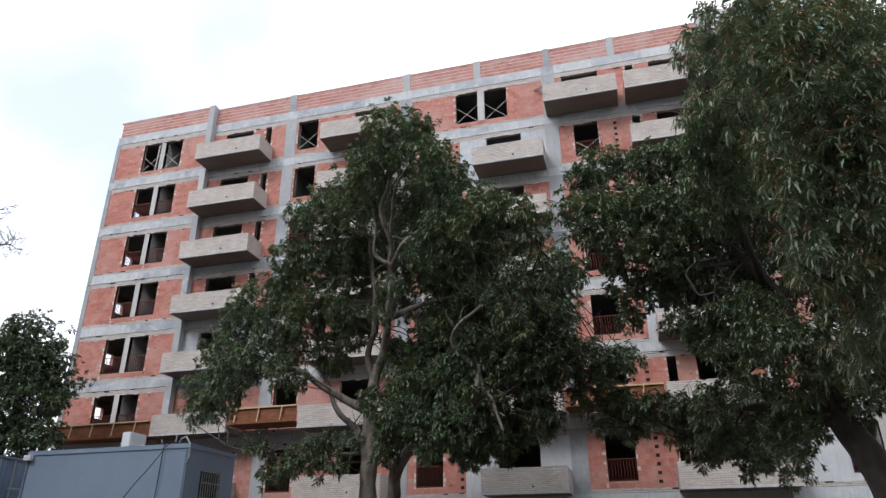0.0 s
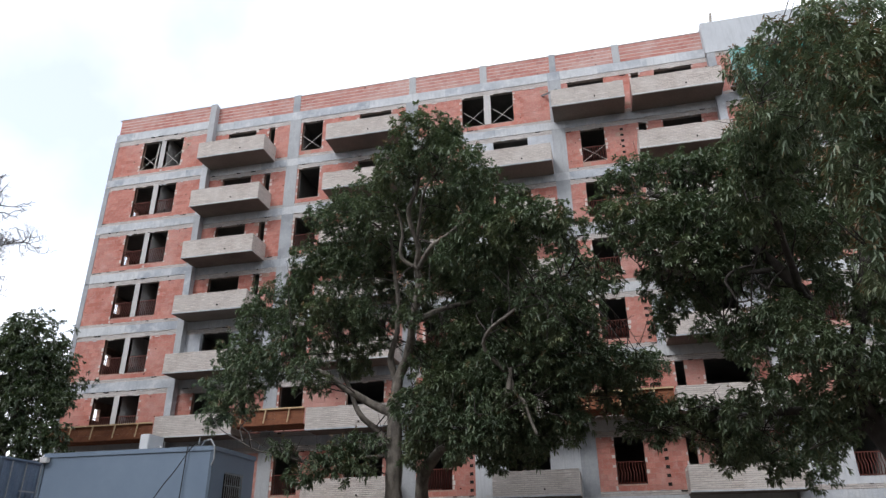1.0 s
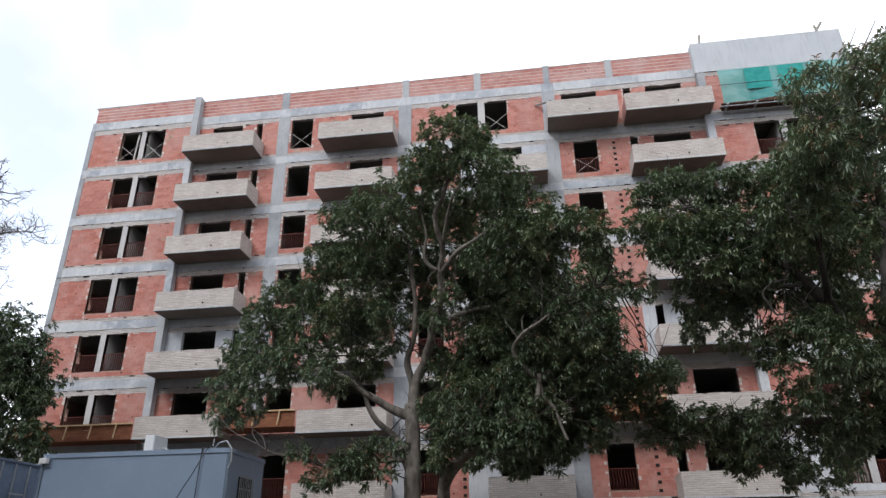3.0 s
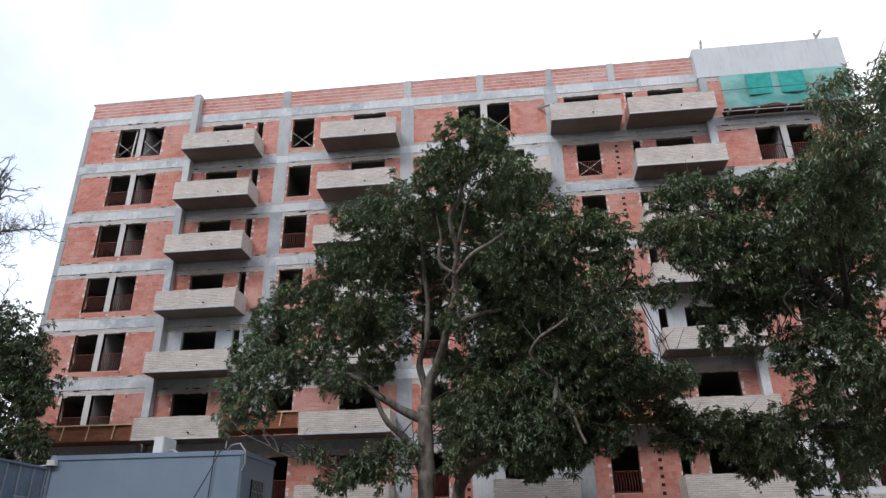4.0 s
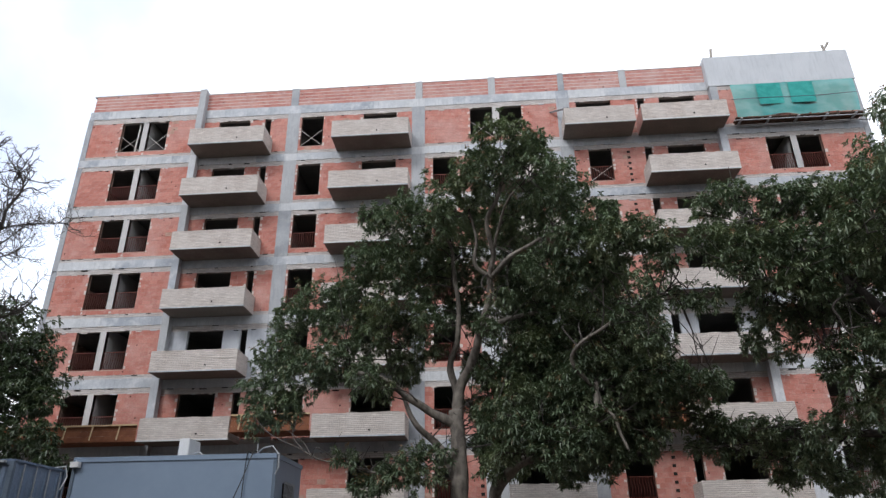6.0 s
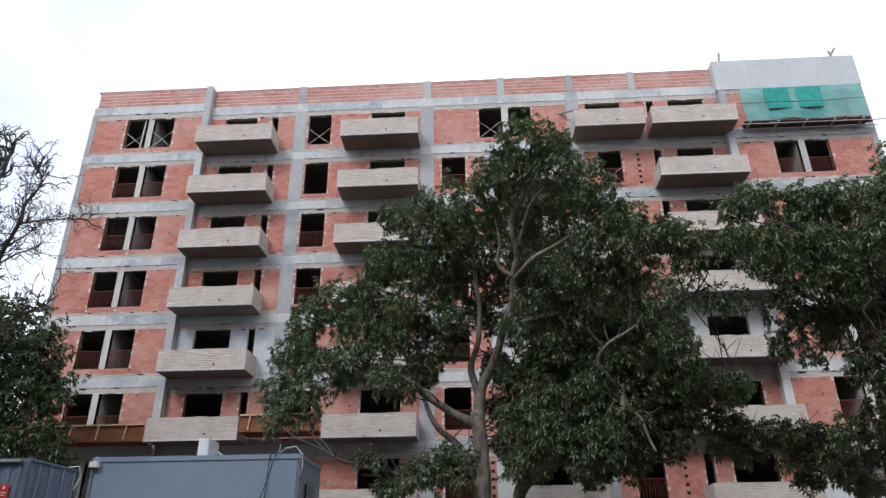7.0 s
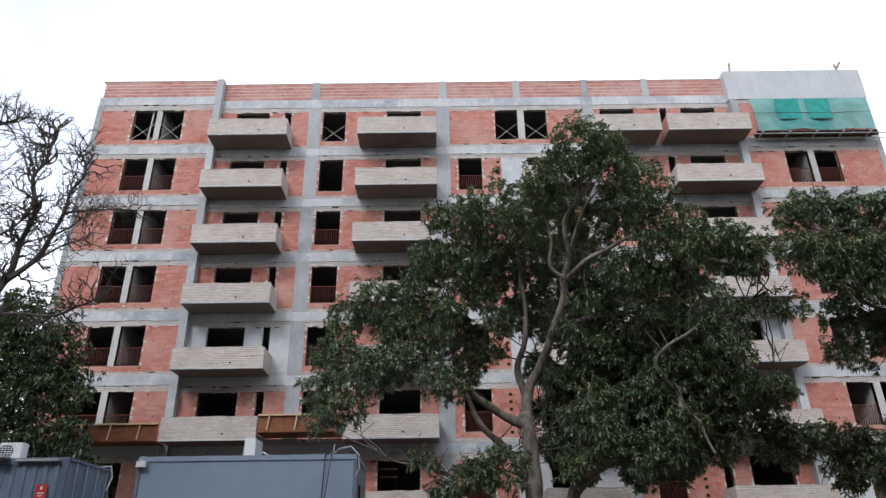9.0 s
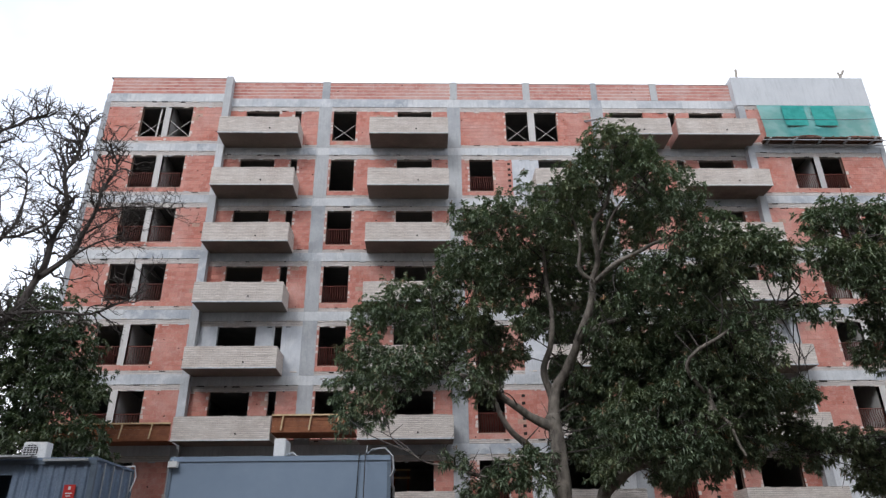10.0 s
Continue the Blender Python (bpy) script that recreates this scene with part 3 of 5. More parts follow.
part("upper_side_wall", Mesh().box(X_RIGHT - 0.15, X_RIGHT + 0.05, Y_FRONT + 0.25, Y_BACK, 23.5, 25.27), CONCRETE_PALE, building)

# shell behind the facade: floors, side and back walls, cross walls, roof
for k in range(-1, 7):
    z = sill(k) - 0.5
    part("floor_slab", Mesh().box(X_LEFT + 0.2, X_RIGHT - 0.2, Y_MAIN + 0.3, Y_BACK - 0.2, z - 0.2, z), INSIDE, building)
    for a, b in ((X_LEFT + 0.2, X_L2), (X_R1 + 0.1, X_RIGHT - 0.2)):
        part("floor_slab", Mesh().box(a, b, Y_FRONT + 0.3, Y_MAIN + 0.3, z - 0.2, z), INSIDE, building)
side = Mesh()
side_holes = [(28.9, 29.8, sill(k) + 1.2, sill(k) + 1.8) for k in (0, 1, 2, 3, 4)]
for a, b, c, d in pieces(Y_FRONT + 0.3, Y_BACK, 0, 25.0, side_holes):
    side.box(X_LEFT, X_LEFT + 0.2, a, b, c, d)
part("side_wall", side, MORTAR, building)
part("side_wall", Mesh().box(X_RIGHT - 0.2, X_RIGHT, Y_FRONT + 0.3, Y_BACK, 0, 23.5), MORTAR, building)
part("back_wall", Mesh().box(X_LEFT, X_RIGHT, Y_BACK, Y_BACK + 0.2, 0, 25.0), MORTAR, building)
# walls between and behind the bays, added to keep the rooms black
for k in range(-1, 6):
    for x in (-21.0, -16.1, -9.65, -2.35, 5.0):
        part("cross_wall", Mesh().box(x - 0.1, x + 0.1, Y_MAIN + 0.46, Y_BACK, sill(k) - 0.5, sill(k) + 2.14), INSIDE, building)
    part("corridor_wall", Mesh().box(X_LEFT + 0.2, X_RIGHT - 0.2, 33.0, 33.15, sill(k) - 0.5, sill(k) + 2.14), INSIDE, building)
z1 = sill(-1) + BAND_Z[0]
part("plinth_wall", Mesh().box(X_L2, X_R1, Y_MAIN, Y_MAIN + 0.3, 0, z1), PLASTER, building)
for a, b in ((X_LEFT + 0.25, -21.2), (5.2, X_RIGHT - 0.25)):
    part("plinth_wall", Mesh().box(a, b, Y_FRONT, Y_FRONT + 0.3, 0, z1), PLASTER, building)


def formwork(x0, x1, z):
    """Timber shuttering hung between two balconies: boards, battens and props."""
    f = thing("timber_formwork", ((x0 + x1) / 2, Y_BALC + 0.4, z), "orange-brown timber formwork fixed between two balconies", "formwork", "formwork boxes")
    for i in range(3):
        part("board", Mesh().box(x0, x1, Y_BALC + 0.02 + 0.008 * i, Y_BALC + 0.05 + 0.008 * i, z + 0.21 * i, z + 0.2 + 0.21 * i), TIMBER, f)
    part("bottom_board", Mesh().box(x0, x1, Y_BALC + 0.07, Y_MAIN - 0.05, z - 0.05, z - 0.02), TIMBER, f)
    part("top_rail", Mesh().box(x0, x1, Y_BALC - 0.05, Y_BALC + 0.015, z + 0.6, z + 0.66), TIMBER_PALE, f)
    part("bottom_rail", Mesh().box(x0, x1, Y_BALC - 0.05, Y_BALC + 0.015, z - 0.04, z + 0.02), TIMBER, f)
    n = max(2, round((x1 - x0) / 1.1))
    for i in range(n):
        x = x0 + (i + 0.35) * (x1 - x0) / n
        part("batten", Mesh().bar((x, Y_BALC - 0.07, z + 0.03), (x + 0.07, Y_BALC - 0.07, z + 0.6), 0.035, 4), TIMBER_PALE, f)


formwork(-26.7, -21.0, 6.85)
formwork(-17.1, -13.85, 7.13)
formwork(-2.6, 1.05, 7.05)

trestle = thing("timber_trestle", (-12.1, 28.7, 5.0), "orange timber trestle standing inside an open window", "trestle")
for x in (-12.42, -11.85):
    part("leg", Mesh().box(x, x + 0.07, 28.6, 28.67, sill(-1) - 0.5, 6.0), TIMBER, trestle)
for z in (5.62, 5.93):
    part("rail", Mesh().box(-12.5, -11.72, 28.56, 28.598, z, z + 0.08), TIMBER_PALE, trestle)

# green safety net on a small hung scaffold below the rooftop storey
net = thing("safety_net_scaffold", (8.4, 26.75, 21.1), "green shade netting on a hung timber scaffold platform", "scaffold")
nm = Mesh()
NX, NZ = 28, 10
for j in range(NZ + 1):
    for i in range(NX + 1):
        u, w = i / NX, j / NZ
        x = 5.6 + (5.6 + 0.25 * w) * u + 0.2 * w
        y = 26.5 + 0.55 * w ** 1.3 - 0.06 * math.sin(u * 19) * (1 - w)
        z = 21.2 + 2.27 * w - 0.06 * math.sin(u * 11 + 1) * (1 - w)
        nm.v.append((x, y, z))
for j in range(NZ):
    for i in range(NX):
        k0 = j * (NX + 1) + i
        nm.f.append((k0, k0 + 1, k0 + NX + 2, k0 + NX + 1))
        nm.mi.append(0)
part("netting", nm, NETTING, net, "semi-transparent green shade netting", True)
for a, b in ((0.2, 0.4), (0.46, 0.66)):
    sh = Mesh()
    for w in (0.3, 0.96):
        for u in (a, b):
            sh.v.append((5.6 + (5.6 + 0.25 * w) * u + 0.2 * w, 26.44 + 0.53 * w ** 1.3, 21.2 + 2.27 * w))
    sh.f, sh.mi = [(0, 1, 3, 2)], [0]
    part("doubled_netting", sh, NET_DARK, net, "second layer of darker green netting")
for i in range(4):
    ya = 26.46 + 0.15 * i
    part("plank", Mesh().box(5.5 + 0.1 * (i % 2), 11.3 + 0.12 * (i % 3), ya, ya + 0.13, 21.1 + 0.006 * (i % 2), 21.15), TIMBER_DARK, net, "dark brown scaffold plank")
part("net_seam", Mesh().tube([(5.55, 26.6, 22.28), (7.4, 26.66, 22.33), (9.4, 26.66, 22.3), (11.4, 26.62, 22.36)], [0.016] * 4, 5), CABIN_TRIM, net)
for i in range(14):
    xa = 5.7 + i * 0.4 + RND.uniform(-0.12, 0.12)
    part("toe_board", Mesh().bar((xa, 26.5, 21.0 + RND.uniform(-0.04, 0.03)), (xa + RND.uniform(0.2, 0.5), 26.52, 21.2 + RND.uniform(-0.05, 0.06)), 0.028, 4), RND.choice((TIMBER_DARK, TIMBER_DARK, TIMBER_GREY)), net)
for i in range(5):
    x = 5.7 + i * 1.3
    part("putlog", Mesh().box(x, x + 0.09, 26.4, 27.05, 21.03, 21.09), GREY_STEEL, net)
for y in (26.5, 26.95):
    part("ledger", Mesh().bar((5.4, y, 21.0), (12.5 if y < 26.8 else 11.8, y, 20.98), 0.03, 6), GREY_STEEL, net)
post = thing("roof_post", (5.35, 27.6, 25.27), "thin timber post standing on the roof edge", "post", "roof posts")
part("pole", Mesh().bar((5.35, 27.5, 25.2), (5.5, 27.6, 26.2), 0.06, 6), TIMBER_GREY, post)
post2 = thing("roof_post", (11.0, 27.6, 25.27), "crossed timber posts standing on the roof edge", "post", "roof posts")
part("pole", Mesh().bar((10.7, 27.5, 25.2), (11.35, 27.6, 26.2), 0.06, 6), TIMBER_GREY, post2)
part("strut", Mesh().bar((11.05, 27.45, 25.2), (10.98, 27.55, 26.0), 0.055, 6), TIMBER_GREY, post2)
plank = thing("loose_plank", (-2.9, 27.3, 22.6), "grey plank end sticking out of the top storey wall", "plank")
part("board", Mesh().bar((-3.0, 27.5, 22.75), (-2.2, 26.5, 22.25), 0.07, 4), GREY_STEEL, plank)


# ---- site cabins ----
def curve(pts, n=6):
    """A smooth line through the given places."""
    pts = [Vector(p) for p in pts]
    out = []
    for i in range(len(pts) - 1):
        p0, p1, p2, p3 = pts[max(i - 1, 0)], pts[i], pts[i + 1], pts[min(i + 2, len(pts) - 1)]
        for j in range(n):
            t = j / n
            out.append(0.5 * ((2 * p1) + (p2 - p0) * t + (2 * p0 - 5 * p1 + 4 * p2 - p3) * t * t + (3 * p1 - p0 - 3 * p2 + p3) * t ** 3))
    return out + [pts[-1]]


def cabin():
    x0, x1, y0, y1, z0, z1 = -17.35, -12.0, 16.5, 18.9, 2.4, 4.74
    low = thing("site_cabin", ((x0 + x1) / 2, 17.7, 0), "blue-grey smooth-walled site cabin standing on the soil", "cabin", "stacked site cabins")
    part("body", Mesh().box(x0, x1, y0, y1, 0.1, z0 - 0.01), CABIN, low)
    part("skid", Mesh().box(x0 + 0.1, x1 - 0.1, y0 + 0.1, y1 - 0.1, 0.0, 0.1), CABIN_TRIM, low)
    c = thing("site_cabin", ((x0 + x1) / 2, 17.7, z0), "blue-grey smooth-walled site cabin stacked on another cabin", "cabin", "stacked site cabins")
    b = bmesh.new()
    bmesh.ops.create_cube(b, size=1, matrix=Matrix.LocRotScale(((x0 + x1) / 2, (y0 + y1) / 2, (z0 + z1) / 2), None, (x1 - x0, y1 - y0, z1 - z0)))
    bmesh.ops.bevel(b, geom=b.edges[:], offset=0.03, segments=2, affect="EDGES")
    me = bpy.data.meshes.new("body")
    b.to_mesh(me)
    b.free()
    me.materials.append(CABIN)
    part("body", me, CABIN, c)
    rim = Mesh()
    rim.box(x0 - 0.02, x1 + 0.02, y0 - 0.03, y0 - 0.002, z1 - 0.1, z1 + 0.02)
    rim.box(x1 + 0.002, x1 + 0.03, y0, y1, z1 - 0.1, z1 + 0.02)
    part("roof_rim", rim, CABIN, c)
    part("corner_post", Mesh().box(x1 - 0.06, x1 + 0.03, y0 - 0.028, y0 - 0.004, z0, z1 - 0.11), CABIN_TRIM, c)
    part("corner_post", Mesh().box(x0 - 0.02, x0 + 0.06, y0 - 0.028, y0 - 0.004, z0, z1 - 0.11), CABIN_TRIM, c)
    win = part("side_window", Mesh().box(x1 + 0.002, x1 + 0.02, 17.2, 18.1, 3.0, 4.1), DARK, c, "barred side window")
    gr = Mesh()
    for i in range(9):
        y = 17.2 + i * 0.1125
        gr.bar((x1 + 0.06, y, 2.98), (x1 + 0.06, y, 4.15), 0.012, 5)
    for z in (3.0, 3.4, 3.8, 4.1):
        gr.bar((x1 + 0.06, 17.15, z), (x1 + 0.06, 18.15, z), 0.012, 5)
    part("window_grille", gr, GREY_STEEL, win)
    pipe = Mesh()
    pts = [(x1 - 0.75, 17.0, z1 + 0.03), (x1 - 0.45, 16.75, z1 + 0.2), (x1 - 0.12, 16.5, z1 + 0.2), (x1 + 0.08, 16.42, z1 - 0.02), (x1 + 0.1, 16.42, z1 - 0.35), (x1 + 0.02, 16.44, z1 - 0.5)]
    pipe.tube(pts, [0.022] * 6, 6)
    part("conduit", pipe, GREY_STEEL, c, "looped grey conduit over the roof corner")
    part("flood_light", Mesh().box(x0 - 0.02, x0 + 0.2, y0 - 0.16, y0 - 0.03, z1 - 0.24, z1 - 0.1), WHITE, c)
    part("lamp_arm", Mesh().bar((x0 + 0.05, y0 - 0.05, z1 - 0.1), (x0 + 0.05, y0 + 0.05, z1 + 0.04), 0.02, 6), GREY_STEEL, c)
    for pts, label in (
        ([(-12.73, y0 + 0.2, z1 + 0.05), (-12.75, y0 - 0.05, z1 + 0.02), (-12.78, y0 - 0.06, 4.1), (-12.81, y0 - 0.06, 3.3), (-12.87, y0 - 0.06, 2.4)], "black cable hanging down the front of the cabin"),
        ([(-12.6, y0 + 0.2, z1 + 0.09), (-12.6, y0 - 0.06, z1 + 0.04), (-12.55, 15.7, 4.05), (-12.5, 15.0, 3.42), (-12.4, 13.6, 1.9), (-12.3, 12.2, 0.03)], "black cable running slackly from the cabin roof to the ground"),
    ):
        cb = thing("hanging_cable", pts[-1], label, "cable", "hanging cables")
        part("strand", Mesh().tube(curve(pts, 4), [0.013] * (4 * (len(pts) - 1) + 1), 5), BLACK, cb)
    tw = thing("roof_cable", (-14.6, y0 + 0.3, z1), "thin black cable lying along the cabin roof", "cable")
    part("strand", Mesh().tube([(x0 + 0.3, y0 + 0.4, z1 + 0.05), (-15.4, y0 + 0.15, z1 + 0.03), (-14, y0 + 0.1, z1 + 0.02), (x1 - 0.3, y0 + 0.2, z1 + 0.06)], [0.014] * 4, 5), BLACK, tw)
    spike = thing("roof_spike", (-12.6, 16.7, z1), "short thin rod standing on the cabin roof", "rod")
    part("rod", Mesh().bar((-12.6, 16.7, z1), (-12.58, 16.7, z1 + 0.3), 0.018, 6), GREY_STEEL, spike)


def corrugated(x0, x1, y, z0, z1, pitch=0.28, depth=0.035, along_y=False):
    m = Mesh()
    x, pts = x0, []
    while x < x1:
        for dx, d in ((0, 0), (0.36, 0), (0.5, 1), (0.86, 1)):
            pts.append((min(x1, x + dx * pitch), y - depth * (1 - d) if not along_y else y + depth * (1 - d)))
        x += pitch
    pts.append((x1, y if not along_y else y))
    for a, (px, py) in enumerate(pts):
        p = (py, px) if along_y else (px, py)
        m.v += [(*p, z0), (*p, z1)]
        if a:
            q = (2 * a - 2, 2 * a, 2 * a + 1, 2 * a - 1)
            m.f.append(tuple(reversed(q)) if along_y else q)
            m.mi.append(0)
    return m


def container():
    x0, x1, y0, y1, z0, z1 = -25.4, -19.4, 17.05, 19.5, 2.4, 4.86
    low = thing("shipping_container", (-22.4, 18.3, 0), "blue-grey corrugated steel container standing on the soil", "container", "stacked containers")
    part("body", Mesh().box(x0, x1, y0, y1, 0.0, z0 - 0.01), CORRUGATED, low)
    c = thing("shipping_container", (-22.4, 18.3, z0), "blue-grey corrugated steel container used as a site office", "container", "stacked containers")
    inner = Mesh()
    for a, b, lo, hi in pieces(x0 + 0.05, x1 - 0.05, z0, z1 - 0.06, [(-22.35, -21.45, z0, 4.45)]):
        inner.box(a, b, y0 + 0.05, y0 + 0.09, lo, hi)
    inner.box(x0 + 0.05, x1 - 0.05, y1 - 0.09, y1 - 0.05, z0, z1 - 0.06)
    inner.box(x0 + 0.05, x0 + 0.09, y0 + 0.09, y1 - 0.09, z0, z1 - 0.06)
    inner.box(x1 - 0.09, x1 - 0.05, y0 + 0.09, y1 - 0.09, z0, z1 - 0.06)
    part("body", inner, CORRUGATED, c)
    part("front_sheet", corrugated(-21.4, x1 - 0.12, y0 + 0.045, z0 + 0.1, z1 - 0.16), CORRUGATED, c, "corrugated steel sheet")
    part("front_sheet", corrugated(x0 + 0.12, -22.4, y0 + 0.045, z0 + 0.1, z1 - 0.16), CORRUGATED, c)
    part("end_sheet", corrugated(y0 + 0.12, y1 - 0.12, x1 - 0.045, z0 + 0.1, z1 - 0.16, along_y=True), CORRUGATED, c)
    part("roof", Mesh().box(x0, x1, y0, y1, z1 - 0.06, z1), CORRUGATED, c)
    for y in (y0, y1 - 0.1):
        part("top_rail", Mesh().box(x0, x1, y - 0.01, y + 0.09, z1 - 0.17, z1 - 0.062), CABIN_TRIM, c)
    for x in (x0, x1 - 0.12):
        for y in (y0 - 0.012, y1 - 0.1):
            part("corner_post", Mesh().box(x - 0.004, x + 0.124, y, y + 0.11, z0, z1 - 0.172), CABIN_TRIM, c)
    part("canopy", Mesh().box(-22.9, -20.9, y0 - 0.35, y0 - 0.02, z1 - 0.03, z1 + 0.02), GREY_STEEL, c, "narrow sheet canopy over the doorway")
    part("gutter", Mesh().box(-20.7, -19.6, y0 - 0.12, y0 - 0.02, z1 - 0.1, z1 - 0.04), GREY_STEEL, c)
    bars = part("locking_bar", Mesh().bar((x1 + 0.05, 18.0, z0 + 0.1), (x1 + 0.05, 18.0, z1 - 0.1), 0.02, 6), GREY_STEEL, c)
    for y in (17.45, 18.6, 19.15):
        part("locking_bar", Mesh().bar((x1 + 0.05, y, z0 + 0.1), (x1 + 0.05, y, z1 - 0.1), 0.02, 6), GREY_STEEL, c)
    part("bar_handle", Mesh().box(x1 + 0.05, x1 + 0.09, 17.9, 18.5, 3.9, 3.94), GREY_STEEL, c)
    part("conduit", Mesh().tube([(x1 - 0.2, y1 - 0.4, z1 + 0.02), (x1 + 0.06, y1 - 0.2, z1 + 0.08), (x1 + 0.1, y1 - 0.1, z1 - 0.2), (x1 + 0.08, y1 - 0.3, z1 - 0.6)], [0.02] * 4, 6), WHITE, c)
    sg = thing("warning_sign", (-19.95, y0 - 0.01, 4.0), "small red sign with white symbol on the container wall", "sign")
    part("plate", Mesh().box(-20.08, -19.8, y0 - 0.016, y0 - 0.004, 3.86, 4.2), SIGN_RED, sg)
    part("symbol", Mesh().box(-19.97, -19.91, y0 - 0.02, y0 - 0.017, 4.08, 4.16), WHITE, sg)
    part("text_bar", Mesh().box(-20.02, -19.86, y0 - 0.02, y0 - 0.017, 3.98, 4.01), WHITE, sg)
    part("text_bar", Mesh().box(-20.0, -19.88, y0 - 0.02, y0 - 0.017, 3.92, 3.945), WHITE, sg)


def air_conditioner(x, y, z, w, d, h, label, grille):
    a = thing("air_conditioner", (x, y, z), label, "air conditioner", "roof air conditioners")
    b = bmesh.new()
    bmesh.ops.create_cube(b, size=1, matrix=Matrix.LocRotScale((x, y, z + h / 2), None, (w, d, h)))
    bmesh.ops.bevel(b, geom=b.edges[:], offset=0.02, segments=2, affect="EDGES")
    me = bpy.data.meshes.new("casing")
    b.to_mesh(me)
    b.free()
    me.materials.append(WHITE)
    part("casing", me, WHITE, a)
    if grille:
        fan = part("fan_opening", Mesh().bar((x - w * 0.16, y - d / 2 - 0.004, z + h / 2), (x - w * 0.16, y - d / 2 + 0.01, z + h / 2), min(w, h) * 0.4, 20), DARK, a)
        m = Mesh()
        for i in range(7):
            zz = z + h * (0.14 + 0.12 * i)
            m.box(x - w * 0.47, x + w * 0.12, y - d / 2 - 0.022, y - d / 2 - 0.01, zz - 0.008, zz + 0.008)
        for i in range(5):
            xx = x - w * (0.44 - 0.13 * i)
            m.box(xx - 0.006, xx + 0.006, y - d / 2 - 0.03, y - d / 2 - 0.023, z + h * 0.1, z + h * 0.9)
        part("fan_grille", m, WHITE, fan)
    part("foot", Mesh().box(x - w / 2, x + w / 2, y - d / 2 + 0.03, y - d / 2 + 0.08, z - 0.03, z), GREY_STEEL, a)
    part("foot", Mesh().box(x - w / 2, x + w / 2, y + d / 2 - 0.08, y + d / 2 - 0.03, z - 0.03, z), GREY_STEEL, a)
    if not grille:
        part("pipe", Mesh().tube([(x + w / 2, y, z + h * 0.4), (x + w / 2 + 0.14, y, z + h * 0.45), (x + w / 2 + 0.3, y, z + h * 0.25), (x + w / 2 + 0.45, y, z - 0.02)], [0.022] * 4, 6), WHITE, a)


cabin()
container()
air_conditioner(-21.4, 17.9, 4.89, 0.62, 0.32, 0.48, "white outdoor air conditioner unit on the container roof", True)
air_conditioner(-14.95, 17.9, 4.79, 0.3, 0.75, 0.58, "white air conditioner unit seen end-on on the cabin roof", False)


# ---- trees ----
def limb(m, pts, r0, r1, sides=9, wob=0.05, seed=0):
    line = curve(pts)
    n = len(line) - 1
    line = [p + Vector((noise.noise(p * 1.3 + Vector((seed, 0, 0))), noise.noise(p * 1.3 + Vector((0, seed + 9, 0))), 0)) * wob for p in line]
    radii = [(r0 + (r1 - r0) * (i / n) ** 0.8) * (1 + 0.13 * noise.noise(p * 2.3)) for i, p in enumerate(line)]
    m.tube(line, radii, sides)
    return line


def whorls(name, tips, axes, rng, per, length, width, droop, bent=False):
    """At each twig end a whorl of long folded leaves that hang outwards."""
    count = len(tips)
    n = count * per
    base = np.repeat(tips, per, axis=0)
    axis = np.repeat(axes, per, axis=0)
    u = np.cross(axis, np.array([0.31, 0.87, 0.11]))
    u /= np.linalg.norm(u, axis=1, keepdims=True) + 1e-6
    w = np.cross(axis, u)
    turn = np.tile(np.arange(per) * 2.4, count) + np.repeat(rng.uniform(0, 6.28, count), per) + rng.normal(0, 0.25, n)
    open_by = np.radians(rng.uniform(35, 112, n))
    d = axis * np.cos(open_by)[:, None] + (u * np.cos(turn)[:, None] + w * np.sin(turn)[:, None]) * np.sin(open_by)[:, None]
    d[:, 2] -= 0.12
    d /= np.linalg.norm(d, axis=1, keepdims=True)
    up = np.tile(np.array([0, 0, 1.0]), (n, 1)) + rng.normal(0, 0.22, (n, 3))
    side = np.cross(d, up)
    side /= np.linalg.norm(side, axis=1, keepdims=True) + 1e-6
    nor = np.cross(side, d)
    big = np.repeat(rng.uniform(0.75, 1.2, count), per)
    ln = (length * big * rng.uniform(0.7, 1.15, n))[:, None]
    wd = (width * big * rng.uniform(0.8, 1.15, n))[:, None]
    fall = np.array([0, 0, -1.0]) * ln * (droop * rng.uniform(0.4, 1.3, n))[:, None]
    base = base - axis * rng.uniform(0, 0.09, n)[:, None]
    mid = base + d * ln * 0.5 + fall * 0.2
    tip = base + d * ln * 0.93 + fall
    fold = nor * wd * 0.28
    edges = [mid + side * wd * 0.5 + fold, mid - side * wd * 0.5 + fold]
    if bent:
        v = np.stack([base, edges[0], mid, edges[1], tip], axis=1).reshape(-1, 3)
        k = (np.arange(n) * 5)[:, None]
        tri = np.concatenate([k + [0, 2, 1], k + [0, 3, 2], k + [1, 2, 4], k + [2, 3, 4]], axis=1).reshape(-1, 3)
    else:
        v = np.stack([base, edges[0], edges[1], tip], axis=1).reshape(-1, 3)
        k = (np.arange(n) * 4)[:, None]
        tri = np.concatenate([k + [0, 3, 1], k + [0, 2, 3]], axis=1).reshape(-1, 3)
    me = bpy.data.meshes.new(name)
    me.vertices.add(len(v))
    me.vertices.foreach_set("co", v.astype(np.float32).ravel())
    me.loops.add(tri.size)
    me.loops.foreach_set("vertex_index", tri.astype(np.int32).ravel())
    me.polygons.add(len(tri))
    me.polygons.foreach_set("loop_start", np.arange(0, tri.size, 3, dtype=np.int32))
    me.polygons.foreach_set("loop_total", np.full(len(tri), 3, dtype=np.int32))
    me.update(calc_edges=True)
    return me


